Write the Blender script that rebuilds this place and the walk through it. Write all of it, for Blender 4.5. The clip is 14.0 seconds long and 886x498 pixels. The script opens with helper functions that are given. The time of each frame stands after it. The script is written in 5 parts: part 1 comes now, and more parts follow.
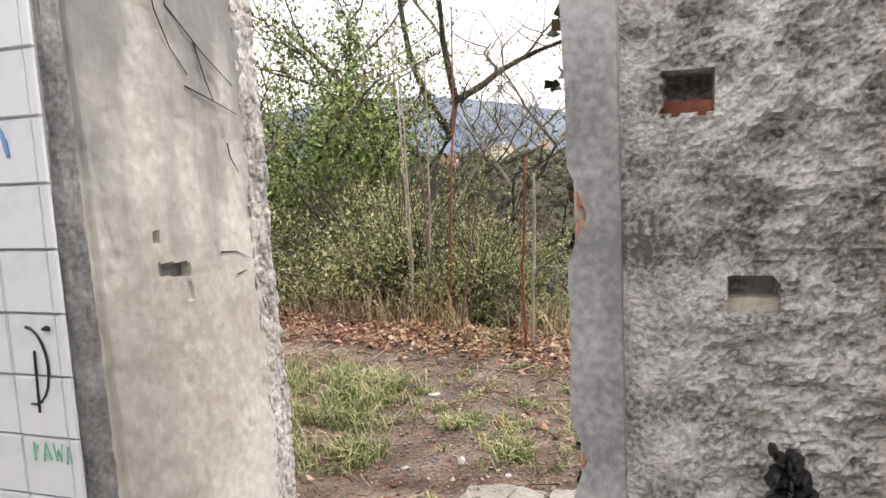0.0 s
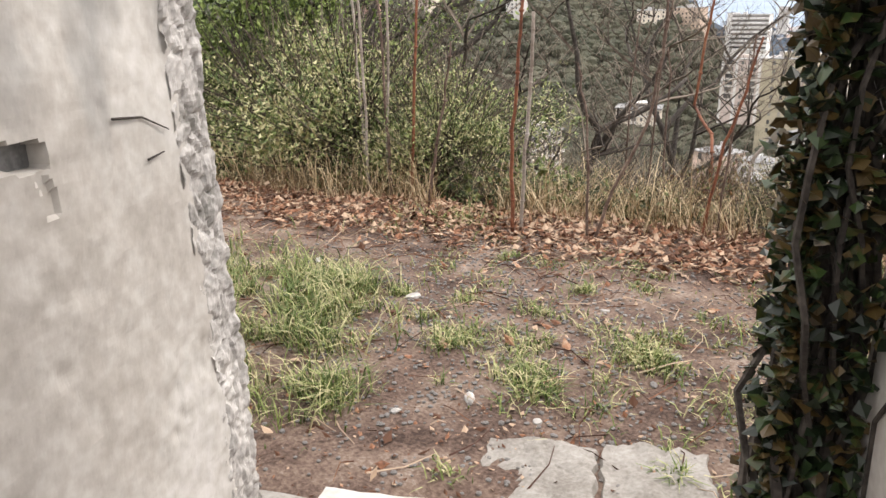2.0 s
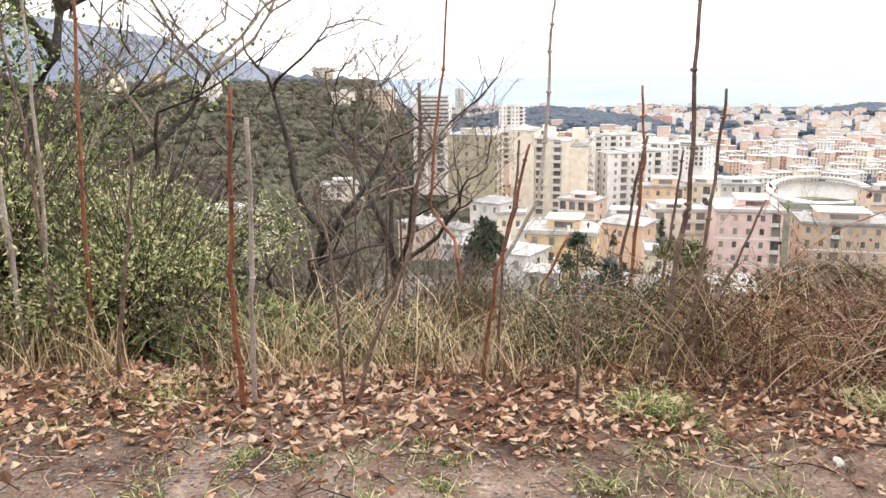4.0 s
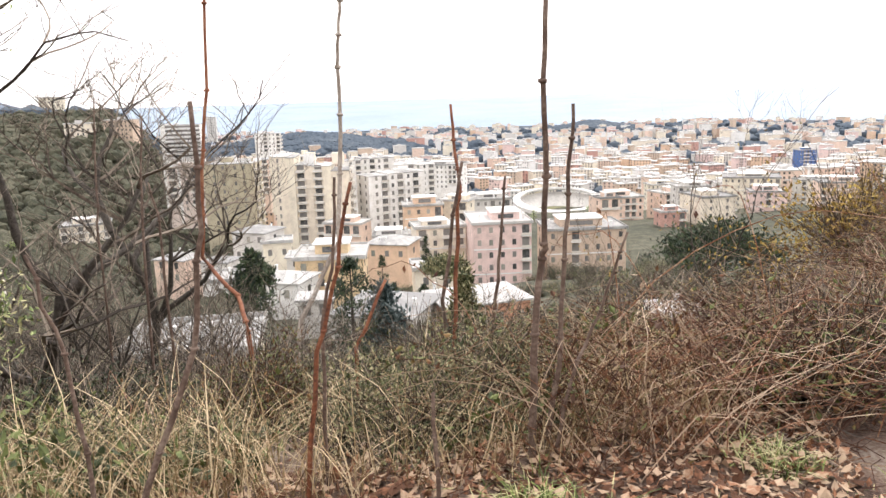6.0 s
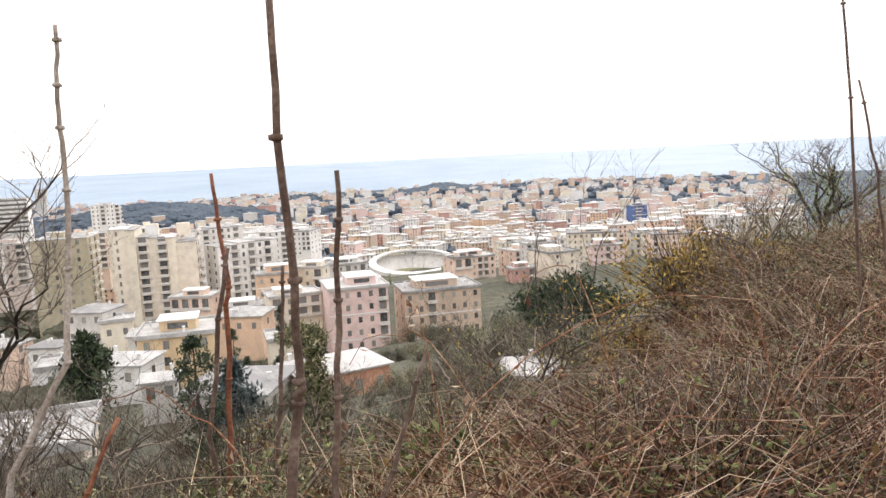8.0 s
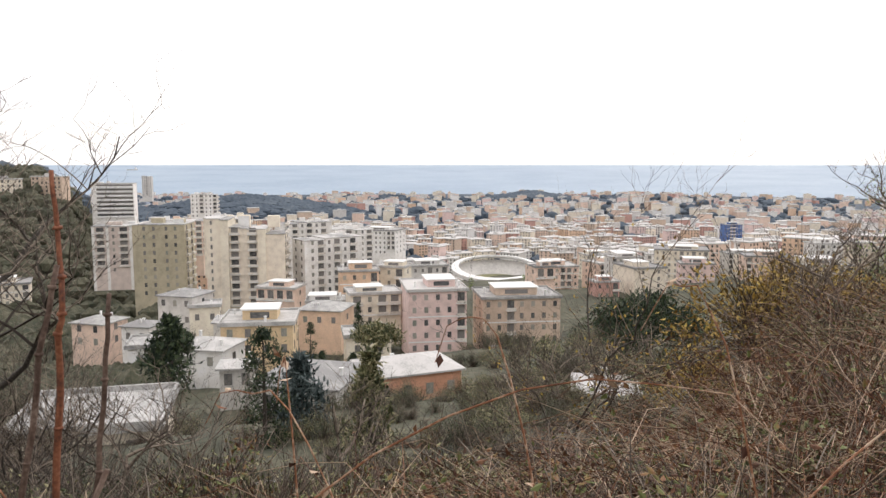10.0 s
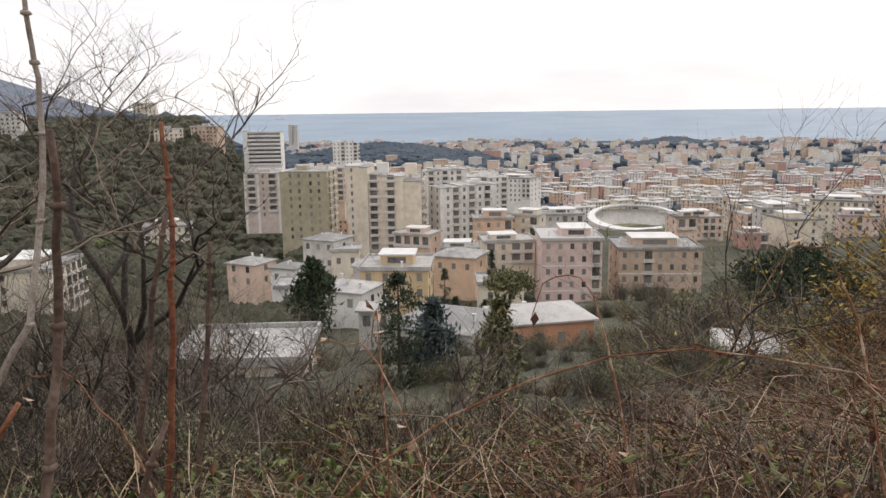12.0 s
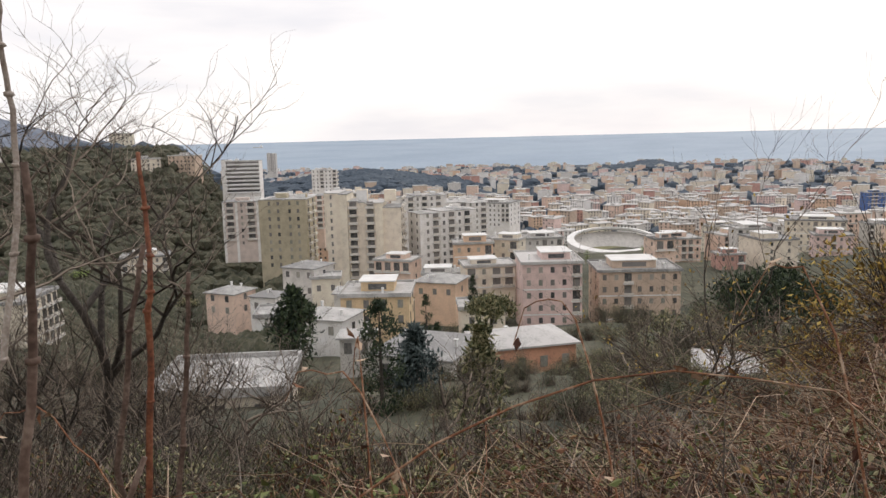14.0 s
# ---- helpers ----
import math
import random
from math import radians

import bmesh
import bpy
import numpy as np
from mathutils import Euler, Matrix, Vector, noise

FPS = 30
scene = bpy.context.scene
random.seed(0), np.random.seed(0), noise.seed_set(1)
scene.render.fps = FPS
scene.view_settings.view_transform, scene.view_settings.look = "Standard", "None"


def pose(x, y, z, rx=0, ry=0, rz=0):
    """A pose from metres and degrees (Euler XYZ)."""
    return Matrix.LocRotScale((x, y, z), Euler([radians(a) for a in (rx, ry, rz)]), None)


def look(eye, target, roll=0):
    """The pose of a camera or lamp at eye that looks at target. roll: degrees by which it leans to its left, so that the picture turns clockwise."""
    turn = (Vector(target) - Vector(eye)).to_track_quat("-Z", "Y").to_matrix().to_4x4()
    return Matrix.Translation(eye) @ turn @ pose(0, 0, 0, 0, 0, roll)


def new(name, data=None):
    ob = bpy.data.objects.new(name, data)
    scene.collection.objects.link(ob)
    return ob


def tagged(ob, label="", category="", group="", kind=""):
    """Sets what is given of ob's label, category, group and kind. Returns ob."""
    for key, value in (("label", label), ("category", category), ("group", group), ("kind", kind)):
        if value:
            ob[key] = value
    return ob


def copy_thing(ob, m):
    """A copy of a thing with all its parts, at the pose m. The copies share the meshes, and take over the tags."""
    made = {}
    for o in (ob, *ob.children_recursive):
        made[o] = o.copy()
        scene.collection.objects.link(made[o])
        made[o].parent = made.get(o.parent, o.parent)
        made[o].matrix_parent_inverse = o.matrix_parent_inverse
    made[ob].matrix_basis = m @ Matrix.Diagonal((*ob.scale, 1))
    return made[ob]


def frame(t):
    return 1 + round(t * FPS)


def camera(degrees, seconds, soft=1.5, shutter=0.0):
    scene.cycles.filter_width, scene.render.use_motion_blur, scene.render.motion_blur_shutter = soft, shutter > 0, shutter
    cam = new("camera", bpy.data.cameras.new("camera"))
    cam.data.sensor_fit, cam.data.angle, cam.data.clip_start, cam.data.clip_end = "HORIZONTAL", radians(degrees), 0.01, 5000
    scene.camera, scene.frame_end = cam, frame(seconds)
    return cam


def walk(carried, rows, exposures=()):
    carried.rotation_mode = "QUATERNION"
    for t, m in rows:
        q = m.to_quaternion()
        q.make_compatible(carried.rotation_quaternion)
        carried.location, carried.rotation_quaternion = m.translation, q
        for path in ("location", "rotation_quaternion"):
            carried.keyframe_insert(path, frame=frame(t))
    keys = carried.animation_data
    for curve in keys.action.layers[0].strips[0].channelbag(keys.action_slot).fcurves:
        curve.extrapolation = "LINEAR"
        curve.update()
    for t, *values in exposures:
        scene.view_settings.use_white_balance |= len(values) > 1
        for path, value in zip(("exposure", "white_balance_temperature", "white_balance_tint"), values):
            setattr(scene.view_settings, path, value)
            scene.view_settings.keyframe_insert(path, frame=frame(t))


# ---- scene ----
cam = camera(61.8, 14.0)

PATH = [
    (0, (3.372, 1.524, 1.454), (1.799, 2.734, 1.201), -2.9),
    (0.5, (3.132, 1.585, 1.424), (1.555, 2.776, 1.12), -2.2),
    (1, (2.854, 1.627, 1.418), (1.339, 2.893, 1.1), -2.3),
    (1.5, (2.608, 1.776, 1.392), (1.151, 3.103, 1.052), -1.2),
    (2, (2.356, 1.942, 1.359), (0.977, 3.243, 0.721), -1.1),
    (2.5, (2.092, 2.042, 1.352), (0.889, 3.493, 0.683), -3.0),
    (3, (1.887, 2.243, 1.349), (0.79, 3.765, 0.654), -2.8),
    (3.4, (1.734, 2.5, 1.423), (0.73, 4.098, 0.762), -2.2),
    (3.5, (1.709, 2.521, 1.441), (0.718, 4.13, 0.787), -2.1),
    (4, (1.569, 2.794, 1.438), (0.775, 4.574, 0.987), -0.8),
    (4.2, (1.477, 2.864, 1.436), (0.783, 4.697, 1.042), -0.9),
    (6.3, (1.1, 3.69, 1.407), (0.963, 5.646, 1.015), -1.9),
    (6.5, (1.093, 3.766, 1.405), (1.002, 5.732, 1.048), -2.0),
    (7, (1.113, 4.107, 1.363), (1.166, 6.08, 1.035), -2.2),
    (7.5, (1.218, 4.331, 1.384), (1.388, 6.305, 1.11), -2.9),
    (7.7, (1.29, 4.42, 1.388), (1.485, 6.392, 1.131), -2.9),
    (9.8, (2.166, 5.257, 1.408), (2.185, 7.245, 1.184), -0.3),
    (10, (2.168, 5.318, 1.39), (2.135, 7.305, 1.163), -0.0),
    (10.5, (2.198, 5.417, 1.385), (2.005, 7.389, 1.112), -0.6),
    (11, (2.262, 5.442, 1.391), (1.934, 7.381, 1.023), -1.0),
    (11.5, (2.281, 5.462, 1.39), (1.906, 7.388, 1.002), -0.8),
    (12, (2.288, 5.439, 1.393), (1.897, 7.366, 1.029), -0.7),
    (12.5, (2.283, 5.453, 1.393), (1.888, 7.383, 1.049), -0.6),
    (13, (2.289, 5.445, 1.395), (1.945, 7.387, 1.063), -0.5),
    (13.5, (2.283, 5.457, 1.396), (1.974, 7.408, 1.083), -0.7),
    (14, (2.286, 5.443, 1.394), (1.946, 7.391, 1.097), -1.4),
]
walk(cam, [(t, look(eye, target, roll)) for t, eye, target, roll in PATH],
     exposures=[(0.0, 1.05, 6850, 14), (2.5, 1.08, 6850, 14), (4.2, 1.2, 6850, 14), (6.3, 1.1, 6850, 14), (7.7, 0.92, 6850, 14), (9.8, 0.52, 6850, 14), (11.0, 0.21, 6850, 14), (12.5, 0.1, 6850, 14), (14.0, 0.06, 6850, 14)])

# ---------------------------------------------------------------- light
world = bpy.data.worlds.new("overcast_sky")
scene.world = world
world.use_nodes = True
wn, wl = world.node_tree.nodes, world.node_tree.links
wn.clear()
w_out = wn.new("ShaderNodeOutputWorld")
w_bg = wn.new("ShaderNodeBackground")
w_sky = wn.new("ShaderNodeTexSky")
w_sky.sky_type, w_sky.sun_disc = "NISHITA", False
w_sky.sun_elevation, w_sky.sun_rotation = radians(38), radians(25)
w_tc, w_map = wn.new("ShaderNodeTexCoord"), wn.new("ShaderNodeMapping")
w_map.inputs["Scale"].default_value = (1.0, 1.0, 5.0)
w_noise, w_ramp = wn.new("ShaderNodeTexNoise"), wn.new("ShaderNodeValToRGB")
w_noise.inputs["Scale"].default_value, w_noise.inputs["Detail"].default_value = 2.2, 5.0
w_ramp.color_ramp.elements[0].position, w_ramp.color_ramp.elements[0].color = 0.35, (8.3, 8.6, 9.2, 1)
w_ramp.color_ramp.elements[1].position, w_ramp.color_ramp.elements[1].color = 0.62, (11.5, 11.4, 11.3, 1)
w_mix = wn.new("ShaderNodeMixRGB")
w_mix.inputs[0].default_value = 0.93
wl.new(w_tc.outputs["Generated"], w_map.inputs["Vector"])
wl.new(w_map.outputs["Vector"], w_noise.inputs["Vector"])
wl.new(w_noise.outputs["Fac"], w_ramp.inputs["Fac"])
wl.new(w_sky.outputs["Color"], w_mix.inputs[1])
wl.new(w_ramp.outputs["Color"], w_mix.inputs[2])
wl.new(w_mix.outputs["Color"], w_bg.inputs["Color"])
w_bg.inputs["Strength"].default_value = 0.1
wl.new(w_bg.outputs["Background"], w_out.inputs["Surface"])

sun = new("sun", bpy.data.lights.new("sun", "SUN"))
sun.data.energy, sun.data.angle, sun.data.color = 0.9, radians(14), (1.0, 0.97, 0.92)
sun.matrix_world = look((0, 0, 60), (-20, -45, 0))


# ---------------------------------------------------------------- materials
def material(name, stops, scale=8.0, fine=60.0, rough=0.85, bump=0.3, per="", spread=0.25, metal=0.0, coarse=1.2, bump_dist=0.01):
    """Noise-mottled paint from dark to light stops; per: 'object' or 'island' random tint."""
    m = bpy.data.materials.new(name)
    m.use_nodes = True
    n, l = m.node_tree.nodes, m.node_tree.links
    bsdf = n["Principled BSDF"]
    bsdf.inputs["Roughness"].default_value, bsdf.inputs["Metallic"].default_value = rough, metal
    tc = n.new("ShaderNodeTexCoord")
    a, b, c = (n.new("ShaderNodeTexNoise") for _ in range(3))
    for node, s, d in ((a, scale, 6), (b, fine, 4), (c, coarse, 3)):
        node.inputs["Scale"].default_value, node.inputs["Detail"].default_value = s, d
        l.new(tc.outputs["Object"], node.inputs["Vector"])
    add1 = n.new("ShaderNodeMath"); add1.operation = "MULTIPLY_ADD"
    add1.inputs[1].default_value, add1.inputs[2].default_value = 0.35, 0.0
    l.new(b.outputs["Fac"], add1.inputs[0])
    add2 = n.new("ShaderNodeMath"); add2.operation = "MULTIPLY_ADD"
    add2.inputs[1].default_value = 0.45
    l.new(a.outputs["Fac"], add2.inputs[0]); l.new(add1.outputs[0], add2.inputs[2])
    add3 = n.new("ShaderNodeMath"); add3.operation = "MULTIPLY_ADD"
    add3.inputs[1].default_value = 0.3
    l.new(c.outputs["Fac"], add3.inputs[0]); l.new(add2.outputs[0], add3.inputs[2])
    fac = add3.outputs[0]
    if per:
        src = n.new("ShaderNodeObjectInfo") if per == "object" else n.new("ShaderNodeNewGeometry")
        rnd = src.outputs["Random"] if per == "object" else src.outputs["Random Per Island"]
        off = n.new("ShaderNodeMath"); off.operation = "MULTIPLY_ADD"
        off.inputs[1].default_value = spread * 2
        l.new(rnd, off.inputs[0])
        sub = n.new("ShaderNodeMath"); sub.operation = "SUBTRACT"
        l.new(fac, sub.inputs[0]); sub.inputs[1].default_value = spread
        l.new(sub.outputs[0], off.inputs[2])
        fac = off.outputs[0]
    ramp = n.new("ShaderNodeValToRGB")
    k = len(stops)
    while len(ramp.color_ramp.elements) < k:
        ramp.color_ramp.elements.new(0.5)
    for i, (e, col) in enumerate(zip(ramp.color_ramp.elements, stops)):
        e.position, e.color = 0.43 + 0.25 * i / max(1, k - 1), (*col, 1)
    l.new(fac, ramp.inputs["Fac"])
    l.new(ramp.outputs["Color"], bsdf.inputs["Base Color"])
    if bump:
        bm = n.new("ShaderNodeBump")
        bm.inputs["Strength"].default_value, bm.inputs["Distance"].default_value = bump, bump_dist
        l.new(add2.outputs[0], bm.inputs["Height"])
        l.new(bm.outputs["Normal"], bsdf.inputs["Normal"])
    return m


M_CREAM = material("cream_plaster", [(0.44, 0.41, 0.37), (0.52, 0.49, 0.45), (0.61, 0.59, 0.55), (0.7, 0.68, 0.65)], 2.4, 30, 0.9, 0.35, coarse=1.6)
cn, cl = M_CREAM.node_tree.nodes, M_CREAM.node_tree.links
c_tc, c_sep, c_noise = cn.new("ShaderNodeTexCoord"), cn.new("ShaderNodeSeparateXYZ"), cn.new("ShaderNodeTexNoise")
c_map = cn.new("ShaderNodeMapping")
c_map.inputs["Scale"].default_value = (6.0, 6.0, 1.8)
c_noise.inputs["Scale"].default_value, c_noise.inputs["Detail"].default_value = 1.3, 6.0
c_add, c_mix = cn.new("ShaderNodeMath"), cn.new("ShaderNodeMixRGB")
c_add.operation = "MULTIPLY_ADD"
c_add.inputs[1].default_value = 2.4
c_div = cn.new("ShaderNodeMapRange")
c_div.inputs["From Min"].default_value, c_div.inputs["From Max"].default_value = 2.45, 3.2
c_mix.inputs[2].default_value = (0.27, 0.27, 0.265, 1)
cl.new(c_tc.outputs["Object"], c_sep.inputs[0])
cl.new(c_tc.outputs["Object"], c_map.inputs["Vector"])
cl.new(c_map.outputs["Vector"], c_noise.inputs["Vector"])
cl.new(c_noise.outputs["Fac"], c_add.inputs[0])
cl.new(c_sep.outputs["Z"], c_add.inputs[2])
cl.new(c_add.outputs[0], c_div.inputs["Value"])
c_bsdf = cn["Principled BSDF"]
c_old = c_bsdf.inputs["Base Color"].links[0].from_socket
cl.new(c_div.outputs[0], c_mix.inputs[0])
cl.new(c_old, c_mix.inputs[1])
cl.new(c_mix.outputs[0], c_bsdf.inputs["Base Color"])
M_GREY = material("grey_cement", [(0.12, 0.12, 0.12), (0.25, 0.25, 0.25), (0.38, 0.38, 0.37)], 6, 70, 0.9, 0.4)
M_ROUGH = material("rough_render", [(0.12, 0.11, 0.1), (0.36, 0.34, 0.32), (0.55, 0.53, 0.51), (0.74, 0.72, 0.7)], 9, 95, 0.95, 1.0, bump_dist=0.03)
M_STRIP = material("smooth_cement", [(0.22, 0.22, 0.225), (0.38, 0.38, 0.385), (0.54, 0.54, 0.54)], 5, 60, 0.9, 0.3)
M_TILE = material("white_glazed_tile", [(0.62, 0.66, 0.7), (0.74, 0.77, 0.8), (0.78, 0.8, 0.82)], 2, 20, 0.18, 0.03)
M_GROUT = material("dirty_grout", [(0.25, 0.25, 0.25), (0.45, 0.45, 0.45)], 10, 60)
M_BRICK = material("old_red_brick", [(0.2, 0.07, 0.04), (0.36, 0.14, 0.08), (0.45, 0.22, 0.14)], 14, 80, 0.95, 0.6, per="object")
M_STONE = material("rubble_stone", [(0.2, 0.19, 0.18), (0.36, 0.35, 0.33), (0.5, 0.48, 0.45)], 18, 90, 0.95, 0.6, per="object")
M_RUBBLE = material("pale_rubble_mortar", [(0.28, 0.27, 0.25), (0.46, 0.44, 0.42), (0.6, 0.58, 0.55), (0.74, 0.72, 0.69)], 12, 70, 0.95, 0.6, coarse=3.0, bump_dist=0.01)
M_WOOD = material("old_painted_wood", [(0.34, 0.29, 0.23), (0.52, 0.47, 0.4), (0.6, 0.56, 0.5)], 9, 60, 0.8, 0.4)
M_SOIL = material("trodden_soil", [(0.05, 0.03, 0.022), (0.13, 0.085, 0.065), (0.21, 0.15, 0.115), (0.32, 0.265, 0.22)], 4.0, 70, 0.98, 1.0, coarse=0.7, bump_dist=0.02)
M_CONC = material("worn_concrete", [(0.22, 0.2, 0.175), (0.33, 0.31, 0.28), (0.42, 0.4, 0.37)], 6, 70, 0.95, 0.5)
M_LITTER = material("dead_leaves", [(0.1, 0.04, 0.018), (0.26, 0.11, 0.055), (0.38, 0.2, 0.115), (0.5, 0.36, 0.25)], 5, 60, 0.8, 0, "island", 0.3)
M_GRASS = material("green_grass", [(0.08, 0.12, 0.025), (0.17, 0.23, 0.05), (0.3, 0.34, 0.12), (0.5, 0.46, 0.25)], 5, 60, 0.7, 0, "island", 0.26)
M_STRAW = material("dry_grass", [(0.18, 0.12, 0.055), (0.4, 0.29, 0.16), (0.6, 0.48, 0.31)], 5, 60, 0.85, 0, "island", 0.3)
M_WEED = material("green_weed_leaves", [(0.03, 0.045, 0.012), (0.075, 0.1, 0.025), (0.14, 0.17, 0.05)], 3, 40, 0.7, 0, "island", 0.26)
M_LEAF = material("evergreen_leaves", [(0.05, 0.08, 0.018), (0.14, 0.21, 0.04), (0.24, 0.33, 0.075), (0.36, 0.45, 0.15)], 3, 40, 0.5, 0, "island", 0.26)
M_IVY = material("ivy_leaves", [(0.008, 0.016, 0.006), (0.02, 0.04, 0.012), (0.04, 0.07, 0.018), (0.085, 0.055, 0.018)], 3, 40, 0.4, 0, "island", 0.27)
M_SHRUB = material("olive_shrub_leaves", [(0.04, 0.05, 0.018), (0.1, 0.11, 0.042), (0.17, 0.175, 0.075), (0.3, 0.27, 0.15)], 3, 40, 0.75, 0, "island", 0.26)
M_LAUREL = material("pale_olive_leaves", [(0.07, 0.1, 0.025), (0.19, 0.25, 0.07), (0.32, 0.37, 0.14), (0.54, 0.5, 0.28)], 3, 40, 0.6, 0, "island", 0.26)
M_DARK = material("dark_thicket_leaves", [(0.014, 0.022, 0.008), (0.035, 0.05, 0.018), (0.07, 0.08, 0.03)], 3, 40, 0.7, 0, "island", 0.26)
M_RUST = material("rusty_bramble_leaves", [(0.06, 0.025, 0.012), (0.15, 0.062, 0.028), (0.21, 0.12, 0.045), (0.11, 0.13, 0.038)], 3, 40, 0.8, 0, "island", 0.27)
M_YELLOW = material("yellowing_leaves", [(0.17, 0.1, 0.018), (0.34, 0.21, 0.035), (0.45, 0.33, 0.08)], 3, 40, 0.8, 0, "island", 0.27)
M_CONIFER = material("conifer_needles", [(0.01, 0.022, 0.012), (0.025, 0.045, 0.02), (0.05, 0.075, 0.03)], 3, 40, 0.8, 0, "island", 0.26)
M_CEDAR = material("blue_cedar_needles", [(0.03, 0.05, 0.05), (0.06, 0.09, 0.09), (0.1, 0.13, 0.13)], 3, 40, 0.8, 0, "island", 0.26)
M_BARK = material("dark_bark", [(0.025, 0.02, 0.017), (0.06, 0.05, 0.042), (0.12, 0.105, 0.09)], 20, 90, 0.95, 0.7)
M_TWIG = material("grey_brown_twigs", [(0.035, 0.026, 0.02), (0.105, 0.078, 0.06), (0.24, 0.195, 0.155)], 10, 60, 0.9, 0, "island", 0.26)
M_CANE = material("bramble_canes", [(0.06, 0.02, 0.01), (0.18, 0.068, 0.03), (0.27, 0.125, 0.065), (0.48, 0.36, 0.26)], 10, 60, 0.8, 0, "island", 0.28)
M_REDBARK = material("red_brown_bark", [(0.08, 0.026, 0.014), (0.21, 0.07, 0.032), (0.31, 0.14, 0.075)], 12, 80, 0.75, 0.3)
M_BROWNBARK = material("brown_sapling_bark", [(0.06, 0.035, 0.025), (0.13, 0.085, 0.065), (0.24, 0.18, 0.145)], 12, 80, 0.85, 0.3)
M_PALEBARK = material("pale_sapling_bark", [(0.2, 0.16, 0.13), (0.34, 0.29, 0.25), (0.5, 0.46, 0.42)], 12, 80, 0.85, 0.3)
M_HILL = material("wooded_hillside", [(0.028, 0.034, 0.022), (0.068, 0.07, 0.045), (0.13, 0.12, 0.085)], 0.25, 1.5, 1.0, 0.6, coarse=0.03, bump_dist=0.5)
# woods seen far off: the blue of the air's haze is put into the colour
M_HAZY_FARWOOD = material("far_woods", [(0.04, 0.06, 0.085), (0.07, 0.095, 0.125), (0.11, 0.135, 0.16)], 0.03, 0.2, 1.0, 0.4, coarse=0.004, bump_dist=3)
# pale blue imitates haze in front of the mountain, not its own rock
M_HAZY_MOUNTAIN = material("haze_tinted_mountain", [(0.1, 0.125, 0.17), (0.15, 0.18, 0.23), (0.21, 0.24, 0.29)], 0.01, 0.06, 1.0, 0, coarse=0.002)
M_SEA = material("grey_blue_sea", [(0.14, 0.225, 0.325), (0.175, 0.265, 0.365), (0.215, 0.305, 0.395)], 0.004, 0.05, 0.45, 0, coarse=0.001)
M_ROAD = material("asphalt", [(0.04, 0.04, 0.042), (0.06, 0.06, 0.062)], 3, 40, 0.95, 0.2)
M_ROOF = material("pale_slate_roof", [(0.24, 0.24, 0.24), (0.37, 0.37, 0.36), (0.52, 0.51, 0.5)], 0.5, 4, 0.85, 0.2, per="object", spread=0.15, coarse=0.1)
M_GLASS = material("dark_window", [(0.06, 0.062, 0.065), (0.13, 0.13, 0.13), (0.22, 0.21, 0.2)], 0.5, 4, 0.25, 0, per="object", spread=0.2)
M_SHUTTER = material("green_grey_shutter", [(0.2, 0.21, 0.18), (0.36, 0.34, 0.3)], 0.5, 4, 0.7, 0, per="object", spread=0.2)
M_WHITE = material("white_concrete", [(0.6, 0.6, 0.59), (0.74, 0.74, 0.73), (0.8, 0.8, 0.8)], 0.3, 3, 0.8, 0.1, coarse=0.05)
M_RAIL = material("pale_balcony_rail", [(0.5, 0.46, 0.41), (0.62, 0.58, 0.52), (0.7, 0.67, 0.62)], 0.4, 3, 0.8, 0.1, per="object", spread=0.12)
M_INK = material("black_paint", [(0.008, 0.008, 0.008), (0.02, 0.02, 0.02)], 10, 60, 0.6, 0)
M_GREENINK = material("green_marker", [(0.15, 0.5, 0.3), (0.25, 0.6, 0.42)], 10, 60, 0.6, 0)
M_BLUEINK = material("blue_marker", [(0.1, 0.25, 0.5), (0.2, 0.35, 0.6)], 10, 60, 0.6, 0)
HOUSE = {}
for tone, rgb in {"cream": (0.77, 0.69, 0.58), "olive": (0.46, 0.41, 0.3), "white": (0.8, 0.78, 0.75), "brickwhite": (0.62, 0.53, 0.48), "grey": (0.62, 0.6, 0.57),
                  "peach": (0.74, 0.57, 0.47), "yellow": (0.77, 0.7, 0.58), "ochre": (0.68, 0.52, 0.33), "orange": (0.7, 0.5, 0.36), "pink": (0.74, 0.57, 0.53),
                  "brown": (0.6, 0.47, 0.37), "red": (0.55, 0.33, 0.28), "salmon": (0.62, 0.33, 0.22), "blue": (0.08, 0.15, 0.35)}.items():
    HOUSE[tone] = material("stucco_" + tone, [tuple(v * 0.78 for v in rgb), rgb, tuple(min(0.85, v * 1.14) for v in rgb)], 0.4, 3, 0.9, 0.1, coarse=0.06)


